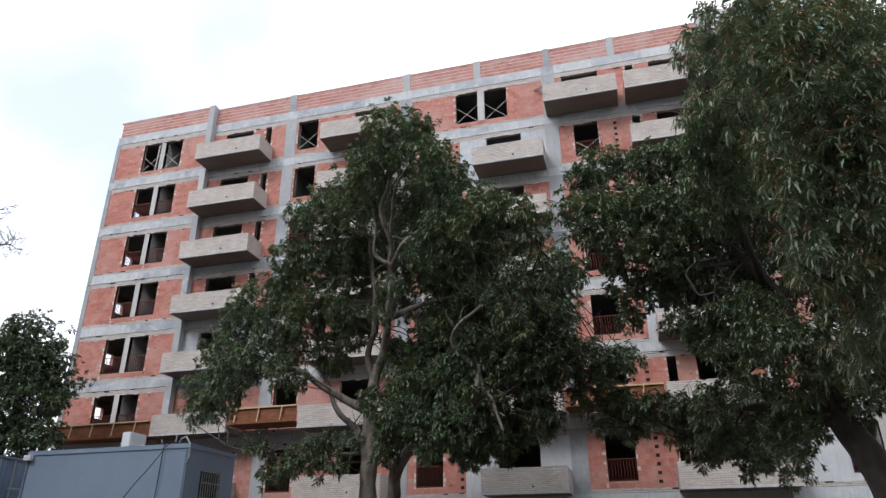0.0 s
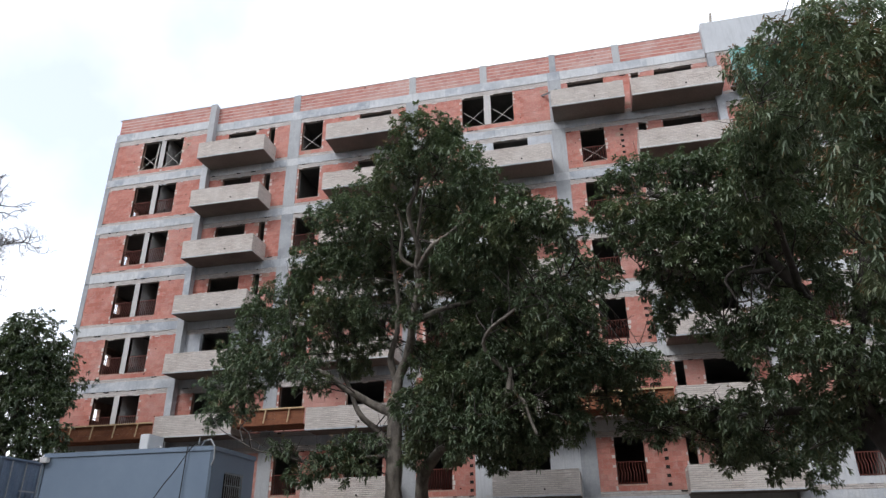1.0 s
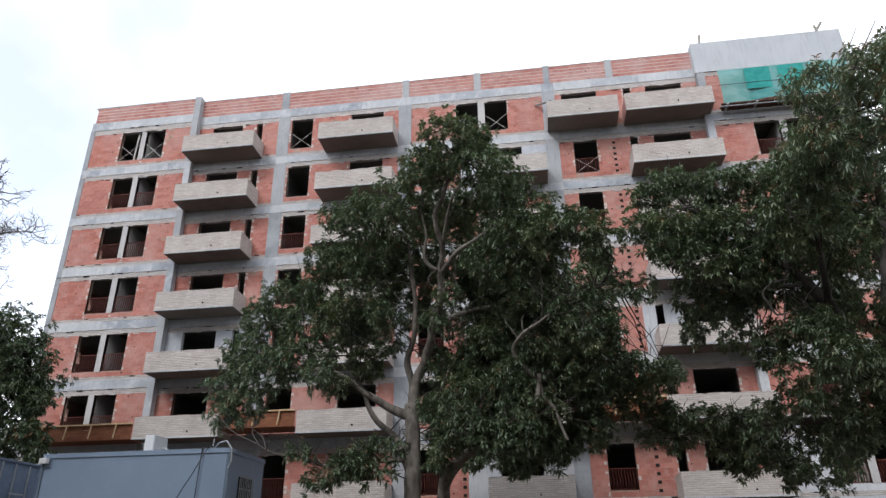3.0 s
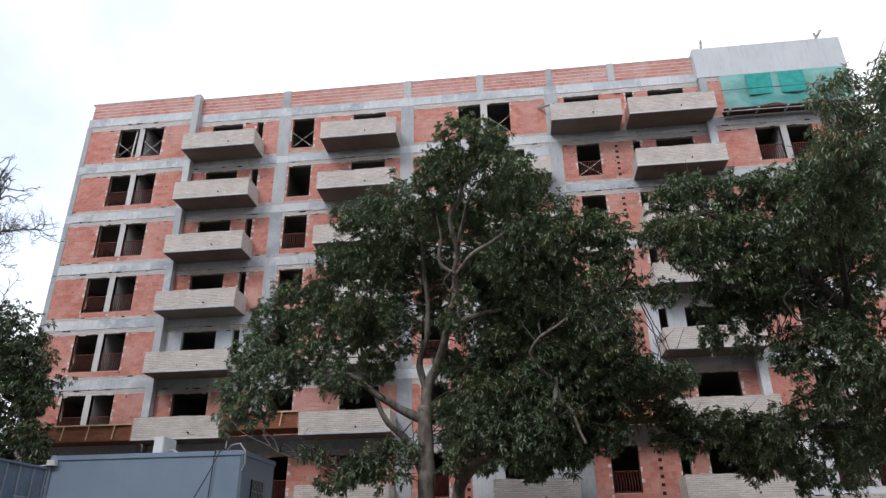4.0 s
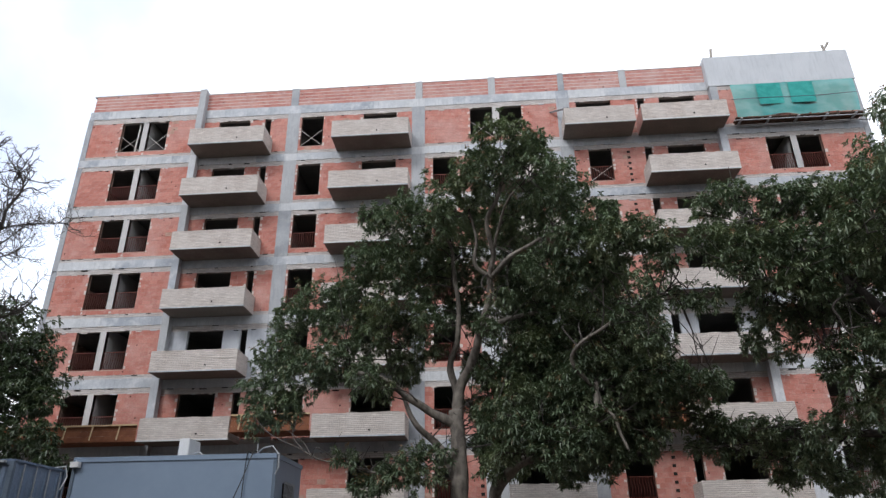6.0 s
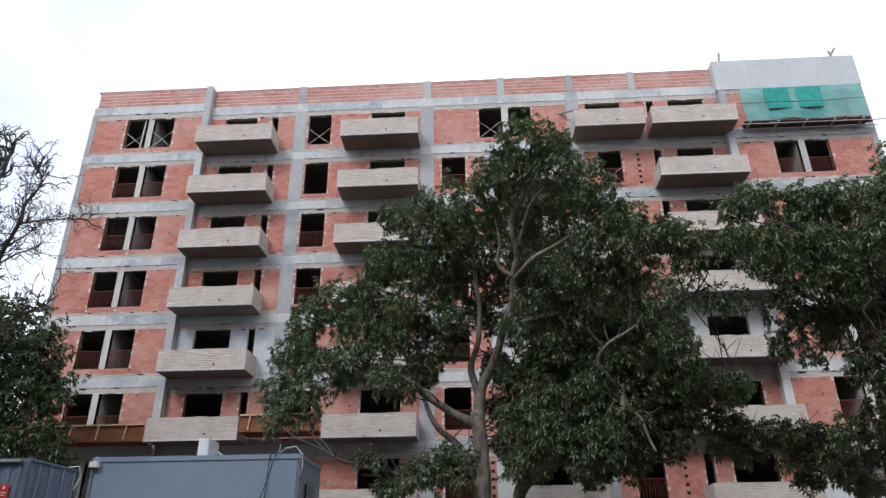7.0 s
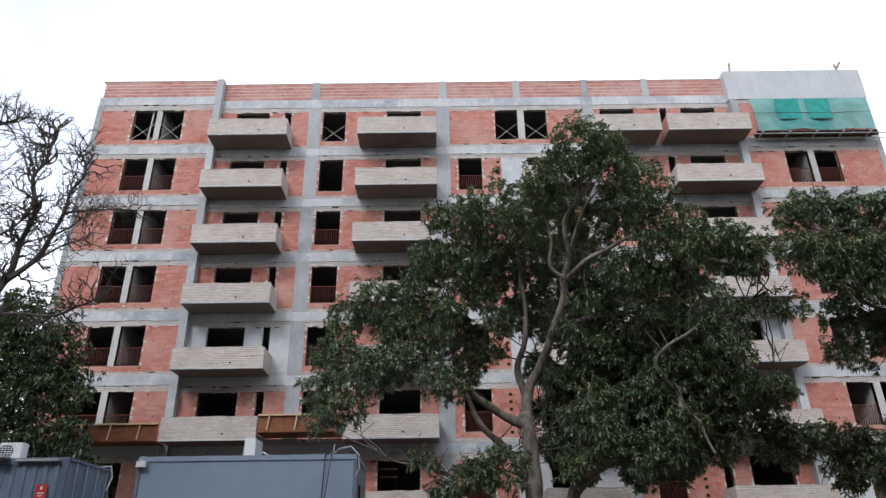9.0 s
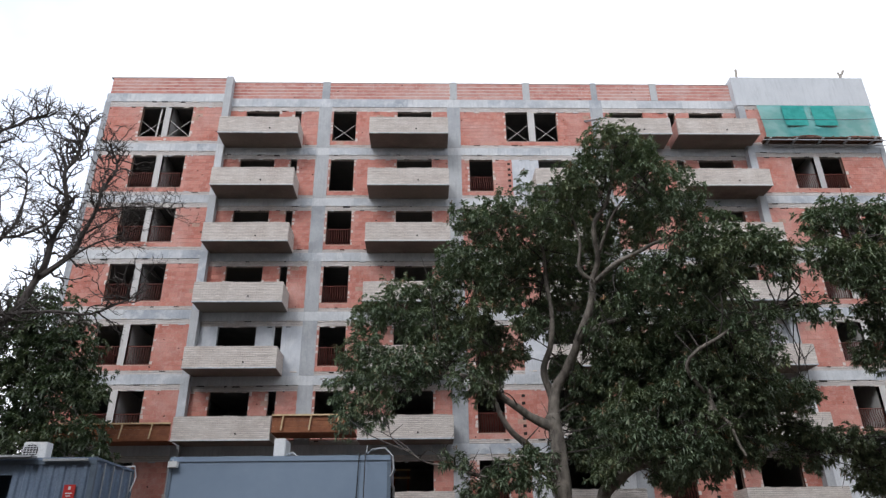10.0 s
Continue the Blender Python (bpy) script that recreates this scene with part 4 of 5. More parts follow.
def twig_ends(masses, rng, cover, spread=0.24):
    """Ends of the leafy twigs: on a lumpy skin round each leaf mass, most of them above."""
    pos, out = [], []
    for cx, cy, cz, r, *dens in masses:
        n = int(cover * (dens[0] if dens else 1.0) * r * r * 4 * math.pi / 0.126)
        u = rng.normal(0, 1, (n, 3))
        u /= np.linalg.norm(u, axis=1, keepdims=True)
        u = u[rng.random(n) > np.where(u[:, 2] < -0.3, 0.55, 0.0)]
        lump = np.array([noise.noise(Vector((cx * 3 + a * 2.6, cy * 3 + b * 2.6, cz * 3 + c * 2.6))) for a, b, c in u])
        keep = lump > -0.3
        u, lump = u[keep], lump[keep]
        rad = r * (1.0 + 0.6 * lump + rng.uniform(-0.36, 0.09, len(u)))
        p = np.array([cx, cy, cz]) + u * (rad * np.where(u[:, 2] > 0, 1.0, 0.85))[:, None] + rng.normal(0, spread * 0.2, u.shape)
        a = u + np.array([0, 0, 0.42]) + rng.normal(0, 0.22, u.shape)
        pos.append(p), out.append(a / np.linalg.norm(a, axis=1, keepdims=True))
    return np.concatenate(pos), np.concatenate(out)


def leafy_tree(at, label, limbs, masses, leaf, bark_mat, seed, cover=4.4, per=13, length=0.16, width=0.045, droop=0.32, twigs=2, shoots=0.0, bent=False):
    rng = np.random.default_rng(seed)
    rr = random.Random(seed)
    t = thing("tree", at, label, "tree", "trees of the site")
    spots = []
    for i, (pts, r0, r1, nm) in enumerate(limbs):
        m = Mesh()
        line = limb(m, pts, r0, r1, 12 if i == 0 else 9, 0.09 if i else 0.05, i)
        if nm != "dead_branch":
            spots += line[len(line) // 4:]
        part(nm, m, bark_mat, t, smooth=True)
    tw = Mesh()
    for lo in masses:
        c = Vector(lo[:3])
        near = sorted(spots, key=lambda p: (p - c).length)[:12]
        for _ in range(twigs):
            start = rr.choice(near)
            e = Vector((rr.gauss(0, 1), rr.gauss(0, 1), rr.gauss(0.3, 0.8))).normalized()
            end = c + e * lo[3] * 0.8
            mid = start.lerp(end, 0.5) + Vector((rr.gauss(0, 0.18), rr.gauss(0, 0.18), rr.uniform(-0.1, 0.3)))
            ln = limb(tw, [start, mid, end], 0.022, 0.008, 5, 0.1, rr.random() * 9)
            for q in range(3):
                s2 = ln[rr.randrange(len(ln) // 2, len(ln))]
                limb(tw, [s2, s2 + Vector((rr.gauss(0, 0.3), rr.gauss(0, 0.3), rr.gauss(0.15, 0.25)))], 0.014, 0.005, 4, 0.03, q)
    part("twig_spray", tw, BARK_DARK, t, kind="stuff")
    tips, axes = twig_ends(masses, rng, cover)
    me = whorls("crown", tips, axes, rng, per, length, width, droop, bent)
    me.materials.append(leaf)
    part("crown", me, leaf, t, kind="stuff")
    if shoots:
        pick = (rng.random(len(tips)) < shoots) & (axes[:, 2] > 0.1)
        me = whorls("young_growth", tips[pick] + axes[pick] * 0.11, axes[pick], rng, 8, length * 0.7, width * 0.75, 0.25)
        me.materials.append(SHOOT)
        part("young_growth", me, SHOOT, t, "reddish-brown young leaf shoots", kind="stuff")
    return t


# the tall forked tree; leaf masses as x, y, z, radius (and density), gathered by the limb that bears them
TOP_MASS = [
    (-5.9, 15.2, 12.8, 0.88), (-6.5, 15.5, 12.1, 0.76), (-5.0, 15.0, 11.8, 0.74), (-4.4, 14.8, 11.1, 0.72), (-5.2, 15.2, 12.8, 0.58),
    (-6.9, 16.0, 12.1, 0.64), (-7.5, 16.5, 11.2, 0.77, 0.7), (-6.3, 17.0, 11.7, 0.8), (-5.2, 17.0, 11.2, 0.8), (-4.7, 16.0, 11.3, 0.77),
]
SHOULDER_MASS = [
    (-8.1, 17.0, 11.8, 0.93), (-9.2, 17.6, 11.7, 0.81), (-9.9, 17.8, 12.0, 0.48), (-10.2, 17.8, 10.6, 0.67), (-9.3, 17.8, 10.3, 0.8),
    (-8.3, 18.0, 10.8, 0.68), (-10.6, 18.2, 10.0, 0.54), (-8.2, 17.5, 8.5, 0.48), (-9.6, 17.6, 8.9, 0.5), (-6.4, 16.3, 7.9, 0.42, 0.5),
    (-6.0, 16.0, 8.5, 0.42, 0.5), (-8.6, 18.0, 9.4, 0.5),
]
LEFT_MASS = [
    (-11.8, 19.0, 9.6, 0.84), (-12.8, 19.4, 9.3, 0.71), (-11.0, 18.8, 8.8, 0.81), (-13.0, 19.2, 8.0, 0.83), (-13.4, 18.8, 6.9, 0.67),
    (-13.3, 18.6, 6.0, 0.5), (-12.1, 18.5, 7.2, 0.79), (-11.1, 18.3, 7.5, 0.78), (-10.0, 17.6, 6.9, 0.6), (-10.0, 18.2, 8.2, 0.65, 0.6),
    (-12.6, 18.5, 6.2, 0.59), (-9.5, 17.6, 6.5, 0.35, 0.7),
]
RIGHT_MASS = [
    (-3.7, 15.0, 10.2, 0.67), (-4.2, 15.2, 9.5, 0.78), (-4.9, 15.8, 9.2, 0.73), (-3.3, 14.6, 9.4, 0.71), (-5.5, 16.5, 9.6, 0.45, 0.6),
    (-3.9, 15.8, 8.8, 0.73), (-3.0, 14.6, 9.5, 0.51), (-2.4, 14.4, 9.4, 0.5), (-1.9, 14.2, 9.1, 0.42), (-2.2, 14.6, 8.8, 0.4), (-3.4, 15.5, 9.0, 0.62),
]
SPRAY_MASS = [
    (-1.1, 14.9, 7.9, 0.42, 0.7), (-1.7, 14.9, 7.95, 0.34, 0.7), (-2.5, 15.0, 7.9, 0.36), (-2.8, 15.2, 7.3, 0.5, 0.8), (-2.5, 15.0, 6.8, 0.3), (-3.1, 15.4, 7.8, 0.42, 0.7),
    (-3.1, 16.5, 6.9, 0.53), (-3.9, 16.5, 6.9, 0.52), (-2.6, 17.0, 6.3, 0.42), (-1.5, 17.5, 6.5, 0.43), (-0.7, 17.7, 6.2, 0.44), (-0.4, 17.7, 6.6, 0.29),
    (-4.4, 16.5, 6.3, 0.52), (-2.7, 17.0, 5.7, 0.33), (-3.5, 16.5, 5.4, 0.4),
]
LOW_MASS = [
    (-6.4, 16.2, 5.4, 0.5), (-5.8, 16.2, 5.0, 0.6), (-5.1, 16.2, 4.6, 0.58), (-4.4, 16.3, 4.8, 0.62), (-5.8, 16.8, 6.1, 0.55), (-4.8, 16.8, 6.2, 0.58),
    (-4.1, 16.5, 5.6, 0.62), (-3.2, 16.5, 6.3, 0.6), (-4.1, 16.2, 4.9, 0.42), (-4.6, 16.2, 4.6, 0.42), (-6.2, 16.3, 4.6, 0.38),
]
FOOT_MASS = [
    (-8.8, 17.5, 4.4, 0.5), (-8.3, 17.5, 4.2, 0.54), (-9.4, 17.4, 4.1, 0.46), (-10.2, 17.3, 4.6, 0.32, 0.7), (-10.7, 17.2, 4.7, 0.24, 0.7), (-7.8, 18.2, 4.9, 0.4, 0.7),
    (-6.5, 17.2, 4.4, 0.42), (-6.8, 17.8, 6.9, 0.28, 0.8), (-9.9, 17.4, 3.9, 0.42), (-8.4, 17.6, 4.9, 0.28, 0.7),
]
INNER_MASS = [
    (-4.2, 19.0, 9.0, 1.4), (-5.2, 19.2, 8.1, 1.1), (-3.2, 19.0, 8.3, 1.25), (-6.1, 18.8, 11.3, 1.25), (-8.4, 19.8, 11.0, 1.1, 0.8),
    (-2.1, 18.5, 9.3, 1.0), (-4.6, 19.0, 7.2, 0.95), (-3.1, 18.8, 7.1, 0.95), (-5.1, 19.0, 9.6, 1.0), (-2.2, 18.5, 8.2, 0.9), (-7.3, 19.4, 9.5, 0.7, 0.7), (-8.4, 19.6, 8.4, 0.6, 0.6), (-6.6, 19.2, 7.4, 0.5, 0.6), (-9.2, 19.6, 7.6, 0.6, 0.6), (-5.6, 18.6, 10.0, 0.7), (-6.4, 20.3, 9.8, 1.2, 0.8), (-9.6, 20.2, 9.0, 0.9, 0.7),
]
SHADE_MASS = [
    (-4.7, 18.4, 6.2, 0.8), (-5.6, 18.6, 7.1, 0.72), (-3.9, 18.0, 6.9, 0.86), (-2.8, 17.5, 7.6, 0.86), (-5.1, 18.4, 7.6, 0.85), (-3.5, 18.0, 4.7, 0.62), (-4.5, 18.2, 4.4, 0.55), (-2.5, 17.5, 5.0, 0.6),
    (-2.5, 17.0, 6.1, 0.7), (-6.5, 18.9, 6.0, 0.5), (-6.6, 19.0, 5.2, 0.55), (-6.2, 19.0, 6.9, 0.55), (-6.9, 19.3, 7.6, 0.5), (-6.9, 19.3, 6.4, 0.4), (-5.6, 18.8, 5.9, 0.6), (-5.8, 18.8, 4.7, 0.5), (-4.9, 18.0, 5.3, 0.64), (-4.0, 17.0, 8.0, 0.5), (-3.5, 17.0, 7.6, 0.5), (-3.6, 17.5, 6.0, 0.5), (-1.7, 17.8, 7.0, 0.42), (-4.2, 17.5, 5.4, 0.45),
]
VEIL_MASS = [
    (-9.9, 19.6, 11.0, 0.7, 0.8), (-8.7, 19.4, 10.2, 0.75, 0.7), (-9.4, 19.6, 8.9, 0.66, 0.7), (-7.8, 19.0, 10.8, 0.75, 0.8), (-10.2, 19.8, 9.6, 0.75, 0.7),
    (-7.7, 19.0, 9.1, 0.6, 0.6), (-7.3, 18.6, 12.0, 0.6), (-11.2, 19.5, 10.0, 0.5), (-10.6, 19.4, 8.0, 0.55, 0.7), (-6.9, 18.9, 10.4, 0.6, 0.7), (-8.5, 18.9, 7.9, 0.5, 0.8), (-9.1, 18.6, 7.5, 0.45),
]
TRAILING_MASS = [
    (-1.1, 18.5, 6.7, 0.6), (-0.2, 18.5, 6.6, 0.55), (-1.8, 18.0, 6.3, 0.62), (-1.3, 18.5, 5.8, 0.55), (-0.5, 18.5, 5.5, 0.5), (-2.8, 17.5, 5.7, 0.66), (-2.3, 17.5, 6.9, 0.66), (-1.8, 17.5, 7.7, 0.5),
    (-3.2, 17.3, 6.6, 0.75), (-3.6, 17.0, 4.8, 0.56),
]
MIDDLE_LIMBS = [
    ([(-7.5, 18.3, 0.0), (-7.35, 18.3, 2.0), (-7.44, 18.3, 3.98), (-7.43, 18.3, 5.2), (-7.5, 18.45, 6.1)], 0.3, 0.19, "trunk"),
    ([(-7.5, 18.45, 5.9), (-7.32, 18.5, 6.83), (-7.04, 18.2, 7.3), (-6.71, 17.6, 8.1), (-6.45, 17.1, 8.9), (-6.31, 16.7, 9.6), (-6.22, 16.4, 10.05), (-6.38, 15.9, 10.85), (-6.0, 15.5, 11.5), (-5.8, 15.3, 12.6)], 0.18, 0.04, "limb"),
    ([(-7.46, 18.5, 6.5), (-7.62, 18.5, 7.5), (-7.38, 18.2, 8.6), (-7.45, 18.0, 10.2), (-7.56, 17.8, 11.0), (-8.27, 17.4, 11.8)], 0.12, 0.03, "limb"),
    ([(-7.48, 18.4, 5.7), (-8.17, 18.3, 6.06), (-8.83, 18.0, 6.4), (-9.61, 17.7, 6.95), (-10.84, 18.2, 7.3), (-12.3, 18.9, 7.7)], 0.15, 0.035, "limb"),
    ([(-7.55, 18.5, 4.2), (-7.8, 18.8, 4.8), (-8.17, 19.0, 5.35), (-8.69, 19.0, 5.9), (-9.1, 19.0, 6.7), (-9.5, 18.8, 7.8), (-9.6, 18.0, 9.8)], 0.15, 0.03, "limb"),
    ([(-6.7, 18.3, 0.0), (-6.75, 18.2, 2.4), (-6.45, 17.8, 3.78), (-6.1, 17.4, 4.28), (-5.66, 17.0, 4.53), (-4.58, 16.4, 4.8), (-3.9, 16.3, 5.5), (-3.8, 16.4, 6.3)], 0.24, 0.07, "limb"),
    ([(-6.28, 16.7, 9.5), (-5.77, 16.2, 9.8), (-5.42, 15.9, 9.95), (-4.82, 15.6, 10.2), (-4.04, 15.2, 10.1), (-2.6, 14.7, 9.2)], 0.085, 0.03, "limb"),
    ([(-6.29, 16.7, 9.45), (-6.72, 16.5, 9.8), (-6.68, 16.4, 10.5), (-6.96, 16.3, 11.5)], 0.07, 0.025, "limb"),
    ([(-6.2, 16.3, 10.2), (-6.0, 15.7, 10.9), (-5.53, 15.2, 11.4), (-4.88, 15.0, 11.8)], 0.05, 0.02, "limb"),
    ([(-3.85, 16.4, 6.2), (-4.4, 16.0, 6.9), (-3.6, 15.5, 7.45), (-3.0, 15.3, 7.85), (-2.5, 15.0, 8.0), (-1.64, 14.9, 8.33)], 0.06, 0.022, "limb"),
    ([(-6.6, 17.5, 8.2), (-5.6, 18.2, 8.8), (-4.2, 18.8, 9.2), (-2.6, 18.6, 9.0)], 0.1, 0.03, "limb"),
    ([(-7.6, 18.0, 4.5), (-8.3, 17.8, 4.45), (-9.4, 17.5, 4.3), (-10.36, 17.3, 4.55), (-11.1, 17.3, 4.7), (-11.6, 17.2, 4.95)], 0.05, 0.014, "limb"),
    ([(-3.8, 16.4, 6.3), (-3.76, 16.3, 5.75), (-3.46, 16.25, 5.4), (-3.27, 16.2, 5.0), (-3.19, 16.2, 4.6)], 0.045, 0.035, "dead_branch"),
]
leafy_tree((-7.5, 18.3, 0), "tall mango tree with pale forked trunk and dark glossy leaves", MIDDLE_LIMBS,
           TOP_MASS + SHOULDER_MASS + LEFT_MASS + RIGHT_MASS + SPRAY_MASS + LOW_MASS + FOOT_MASS + INNER_MASS + SHADE_MASS + SHADE_MASS + VEIL_MASS + TRAILING_MASS, LEAF, BARK, 11, shoots=0.06)

# the broad tree with low limbs
BROAD_TOP = [
    (-0.2, 14.8, 10.6, 0.56), (-0.7, 15.0, 10.4, 0.46), (0.5, 14.8, 10.4, 0.56), (1.1, 14.6, 10.4, 0.57), (1.7, 14.5, 10.3, 0.55), (-0.9, 14.5, 9.4, 0.5), (-0.5, 14.0, 9.0, 0.56),
    (0.3, 14.0, 9.0, 0.57), (0.9, 14.0, 8.8, 0.58), (-0.8, 14.2, 8.5, 0.34), (-0.1, 14.0, 8.2, 0.52), (0.5, 14.0, 8.0, 0.48), (-0.2, 14.6, 7.9, 0.31), (2.6, 14.9, 10.3, 0.8), (3.6, 15.2, 10.2, 0.9),
]
BROAD_MIDDLE = [
    (0.0, 15.0, 7.5, 0.49), (0.6, 15.0, 7.3, 0.54), (0.0, 15.5, 6.9, 0.38), (1.1, 16.3, 6.9, 0.45, 0.7), (1.3, 14.3, 7.6, 0.45), (2.0, 12.5, 9.6, 0.58), (2.1, 11.2, 9.5, 0.62),
    (2.1, 11.0, 8.8, 0.53), (1.8, 11.5, 8.7, 0.54), (2.2, 12.0, 8.2, 0.55), (1.8, 13.0, 8.8, 0.58), (2.1, 13.2, 8.2, 0.53), (3.2, 14.2, 8.2, 0.72), (2.4, 14.0, 6.4, 0.53),
    (2.0, 14.5, 6.4, 0.5), (2.8, 14.5, 5.9, 0.5), (1.7, 14.7, 5.8, 0.35), (1.4, 15.0, 6.1, 0.34), (1.2, 14.6, 8.4, 0.5),
]
BROAD_LOW = [
    (2.5, 13.6, 5.6, 0.55), (3.3, 13.6, 5.4, 0.7), (4.0, 13.4, 4.9, 0.72), (2.4, 15.0, 5.2, 0.56), (3.1, 14.6, 4.7, 0.62), (4.0, 14.8, 4.6, 0.65, 0.7), (2.9, 15.5, 4.2, 0.55),
    (-0.6, 18.5, 5.5, 0.42), (-0.3, 18.5, 5.2, 0.42), (0.1, 18.3, 5.1, 0.45), (-0.9, 18.5, 4.9, 0.3), (-0.3, 18.5, 4.7, 0.3), (1.0, 18.0, 5.1, 0.52), (1.6, 18.0, 4.9, 0.58),
    (1.8, 19.0, 4.4, 0.5), (1.0, 18.5, 4.6, 0.4), (1.4, 19.0, 4.1, 0.38), (3.0, 19.5, 4.2, 0.5), (3.2, 17.0, 4.9, 0.6), (3.9, 17.0, 4.8, 0.6),
]
BROAD_INNER = [
    (4.6, 15.0, 11.2, 1.2), (5.6, 15.2, 9.4, 1.5), (4.4, 16.2, 9.2, 1.1), (3.6, 16.4, 7.8, 0.8), (5.6, 15.4, 7.0, 1.3), (4.6, 14.6, 6.6, 0.9), (1.6, 15.6, 9.6, 0.9), (2.8, 15.8, 9.0, 0.9), (0.4, 15.6, 9.6, 0.8), (5.6, 14.6, 4.6, 0.9),
]
BROAD_SHADE = [
    (1.8, 15.0, 8.5, 0.7), (2.4, 14.5, 9.1, 0.7), (1.2, 15.0, 7.5, 0.55), (2.2, 15.5, 7.8, 0.62), (1.5, 14.8, 6.5, 0.46), (0.9, 14.0, 7.9, 0.54), (2.6, 15.0, 6.8, 0.42),
    (2.1, 16.0, 5.2, 0.48), (1.6, 16.5, 4.9, 0.46), (2.7, 17.0, 4.5, 0.56), (3.3, 17.0, 4.2, 0.55), (1.3, 18.0, 5.0, 0.48), (0.5, 18.0, 5.2, 0.46), (2.0, 18.0, 4.3, 0.46), (2.5, 18.0, 3.8, 0.45), (3.3, 18.0, 3.7, 0.5), (-0.1, 18.0, 5.3, 0.4), (1.7, 17.5, 4.3, 0.45),
]
BROAD_LIMBS = [
    ([(4.6, 15.0, 0.0), (4.5, 15.0, 1.8), (4.2, 14.9, 3.2), (3.7, 14.8, 4.4), (3.5, 14.8, 5.6)], 0.38, 0.22, "trunk"),
    ([(3.5, 14.8, 5.4), (3.0, 14.8, 7.0), (2.2, 14.9, 8.4), (1.0, 14.8, 9.4), (0.0, 14.7, 10.0)], 0.2, 0.04, "limb"),
    ([(3.5, 14.8, 5.2), (4.2, 15.0, 7.0), (4.8, 15.1, 9.4), (5.0, 15.1, 11.2)], 0.2, 0.05, "limb"),
    ([(3.7, 14.9, 4.2), (2.9, 16.0, 4.8), (1.6, 17.4, 5.0), (0.2, 18.2, 5.0), (-0.7, 18.5, 5.2)], 0.13, 0.025, "limb"),
    ([(2.6, 14.9, 7.8), (1.6, 14.5, 7.6), (0.6, 14.6, 7.8), (-0.2, 14.3, 8.4)], 0.07, 0.02, "limb"),
    ([(3.0, 14.8, 7.0), (2.5, 13.6, 7.6), (2.1, 12.4, 8.4), (2.0, 11.4, 9.0)], 0.1, 0.03, "limb"),
    ([(3.9, 14.9, 4.0), (3.4, 14.2, 4.8), (3.0, 13.8, 5.4)], 0.1, 0.03, "limb"),
    ([(2.0, 14.3, 7.7), (1.5, 13.95, 7.5), (1.22, 13.9, 7.25), (1.3, 13.9, 6.95), (1.45, 13.9, 6.75), (1.75, 13.9, 6.8)], 0.03, 0.018, "dead_branch"),
]
leafy_tree((4.6, 15.0, 0), "broad mango tree with low spreading limbs", BROAD_LIMBS, BROAD_TOP + BROAD_MIDDLE + BROAD_LOW + BROAD_INNER + BROAD_SHADE, LEAF, BARK_DARK, 23, shoots=0.03)

# the tree that the walk passes nearest
NEAR_SKIN = [
    (1.9, 8.6, 9.0, 0.55), (2.5, 8.4, 9.0, 0.7), (2.2, 8.2, 7.9, 0.62), (2.8, 8.2, 8.0, 0.72), (3.6, 8.4, 8.4, 0.71), (2.5, 8.0, 7.1, 0.66), (3.1, 8.0, 7.0, 0.68), (2.3, 8.4, 6.6, 0.55), (2.7, 8.0, 6.2, 0.6),
    (2.3, 8.2, 5.8, 0.52), (2.8, 8.0, 5.4, 0.6), (2.1, 8.4, 5.4, 0.38), (2.3, 8.2, 5.0, 0.5), (2.8, 8.2, 4.7, 0.55), (2.7, 9.0, 4.3, 0.45), (3.4, 8.2, 6.2, 0.7), (3.6, 8.4, 5.0, 0.7), (3.9, 8.3, 7.3, 0.7),
]
NEAR_BACK = [
    (2.5, 9.4, 9.6, 0.6), (1.9, 10.6, 10.1, 0.55), (1.7, 10.8, 9.1, 0.5), (2.2, 10.2, 8.7, 0.6), (3.4, 9.6, 9.4, 0.9), (4.2, 9.4, 8.4, 1.0), (3.8, 9.8, 7.2, 0.9), (3.0, 9.6, 7.9, 0.7), (3.6, 9.6, 5.8, 0.9), (4.2, 9.4, 4.4, 0.7),
]
NEAR_LIMBS = [
    ([(5.0, 9.6, 0.0), (4.9, 9.5, 2.0), (4.6, 9.3, 3.6), (4.1, 9.1, 5.4)], 0.3, 0.18, "trunk"),
    ([(4.1, 9.1, 5.2), (3.6, 8.9, 6.8), (2.9, 8.8, 8.2), (2.3, 8.7, 9.0)], 0.13, 0.03, "limb"),
    ([(4.1, 9.1, 5.2), (4.0, 9.3, 7.2), (3.4, 9.6, 9.0), (2.2, 10.4, 9.6)], 0.13, 0.03, "limb"),
    ([(4.5, 9.3, 3.8), (3.7, 8.9, 4.6), (3.0, 8.6, 5.4)], 0.09, 0.03, "limb"),
]
leafy_tree((5.0, 9.6, 0), "mango tree with dense leaves and reddish young shoots", NEAR_LIMBS, NEAR_SKIN + NEAR_BACK, LEAF_RED, BARK_DARK, 37, 4.0, 13, 0.17, 0.036, 0.45, shoots=0.4, bent=True)

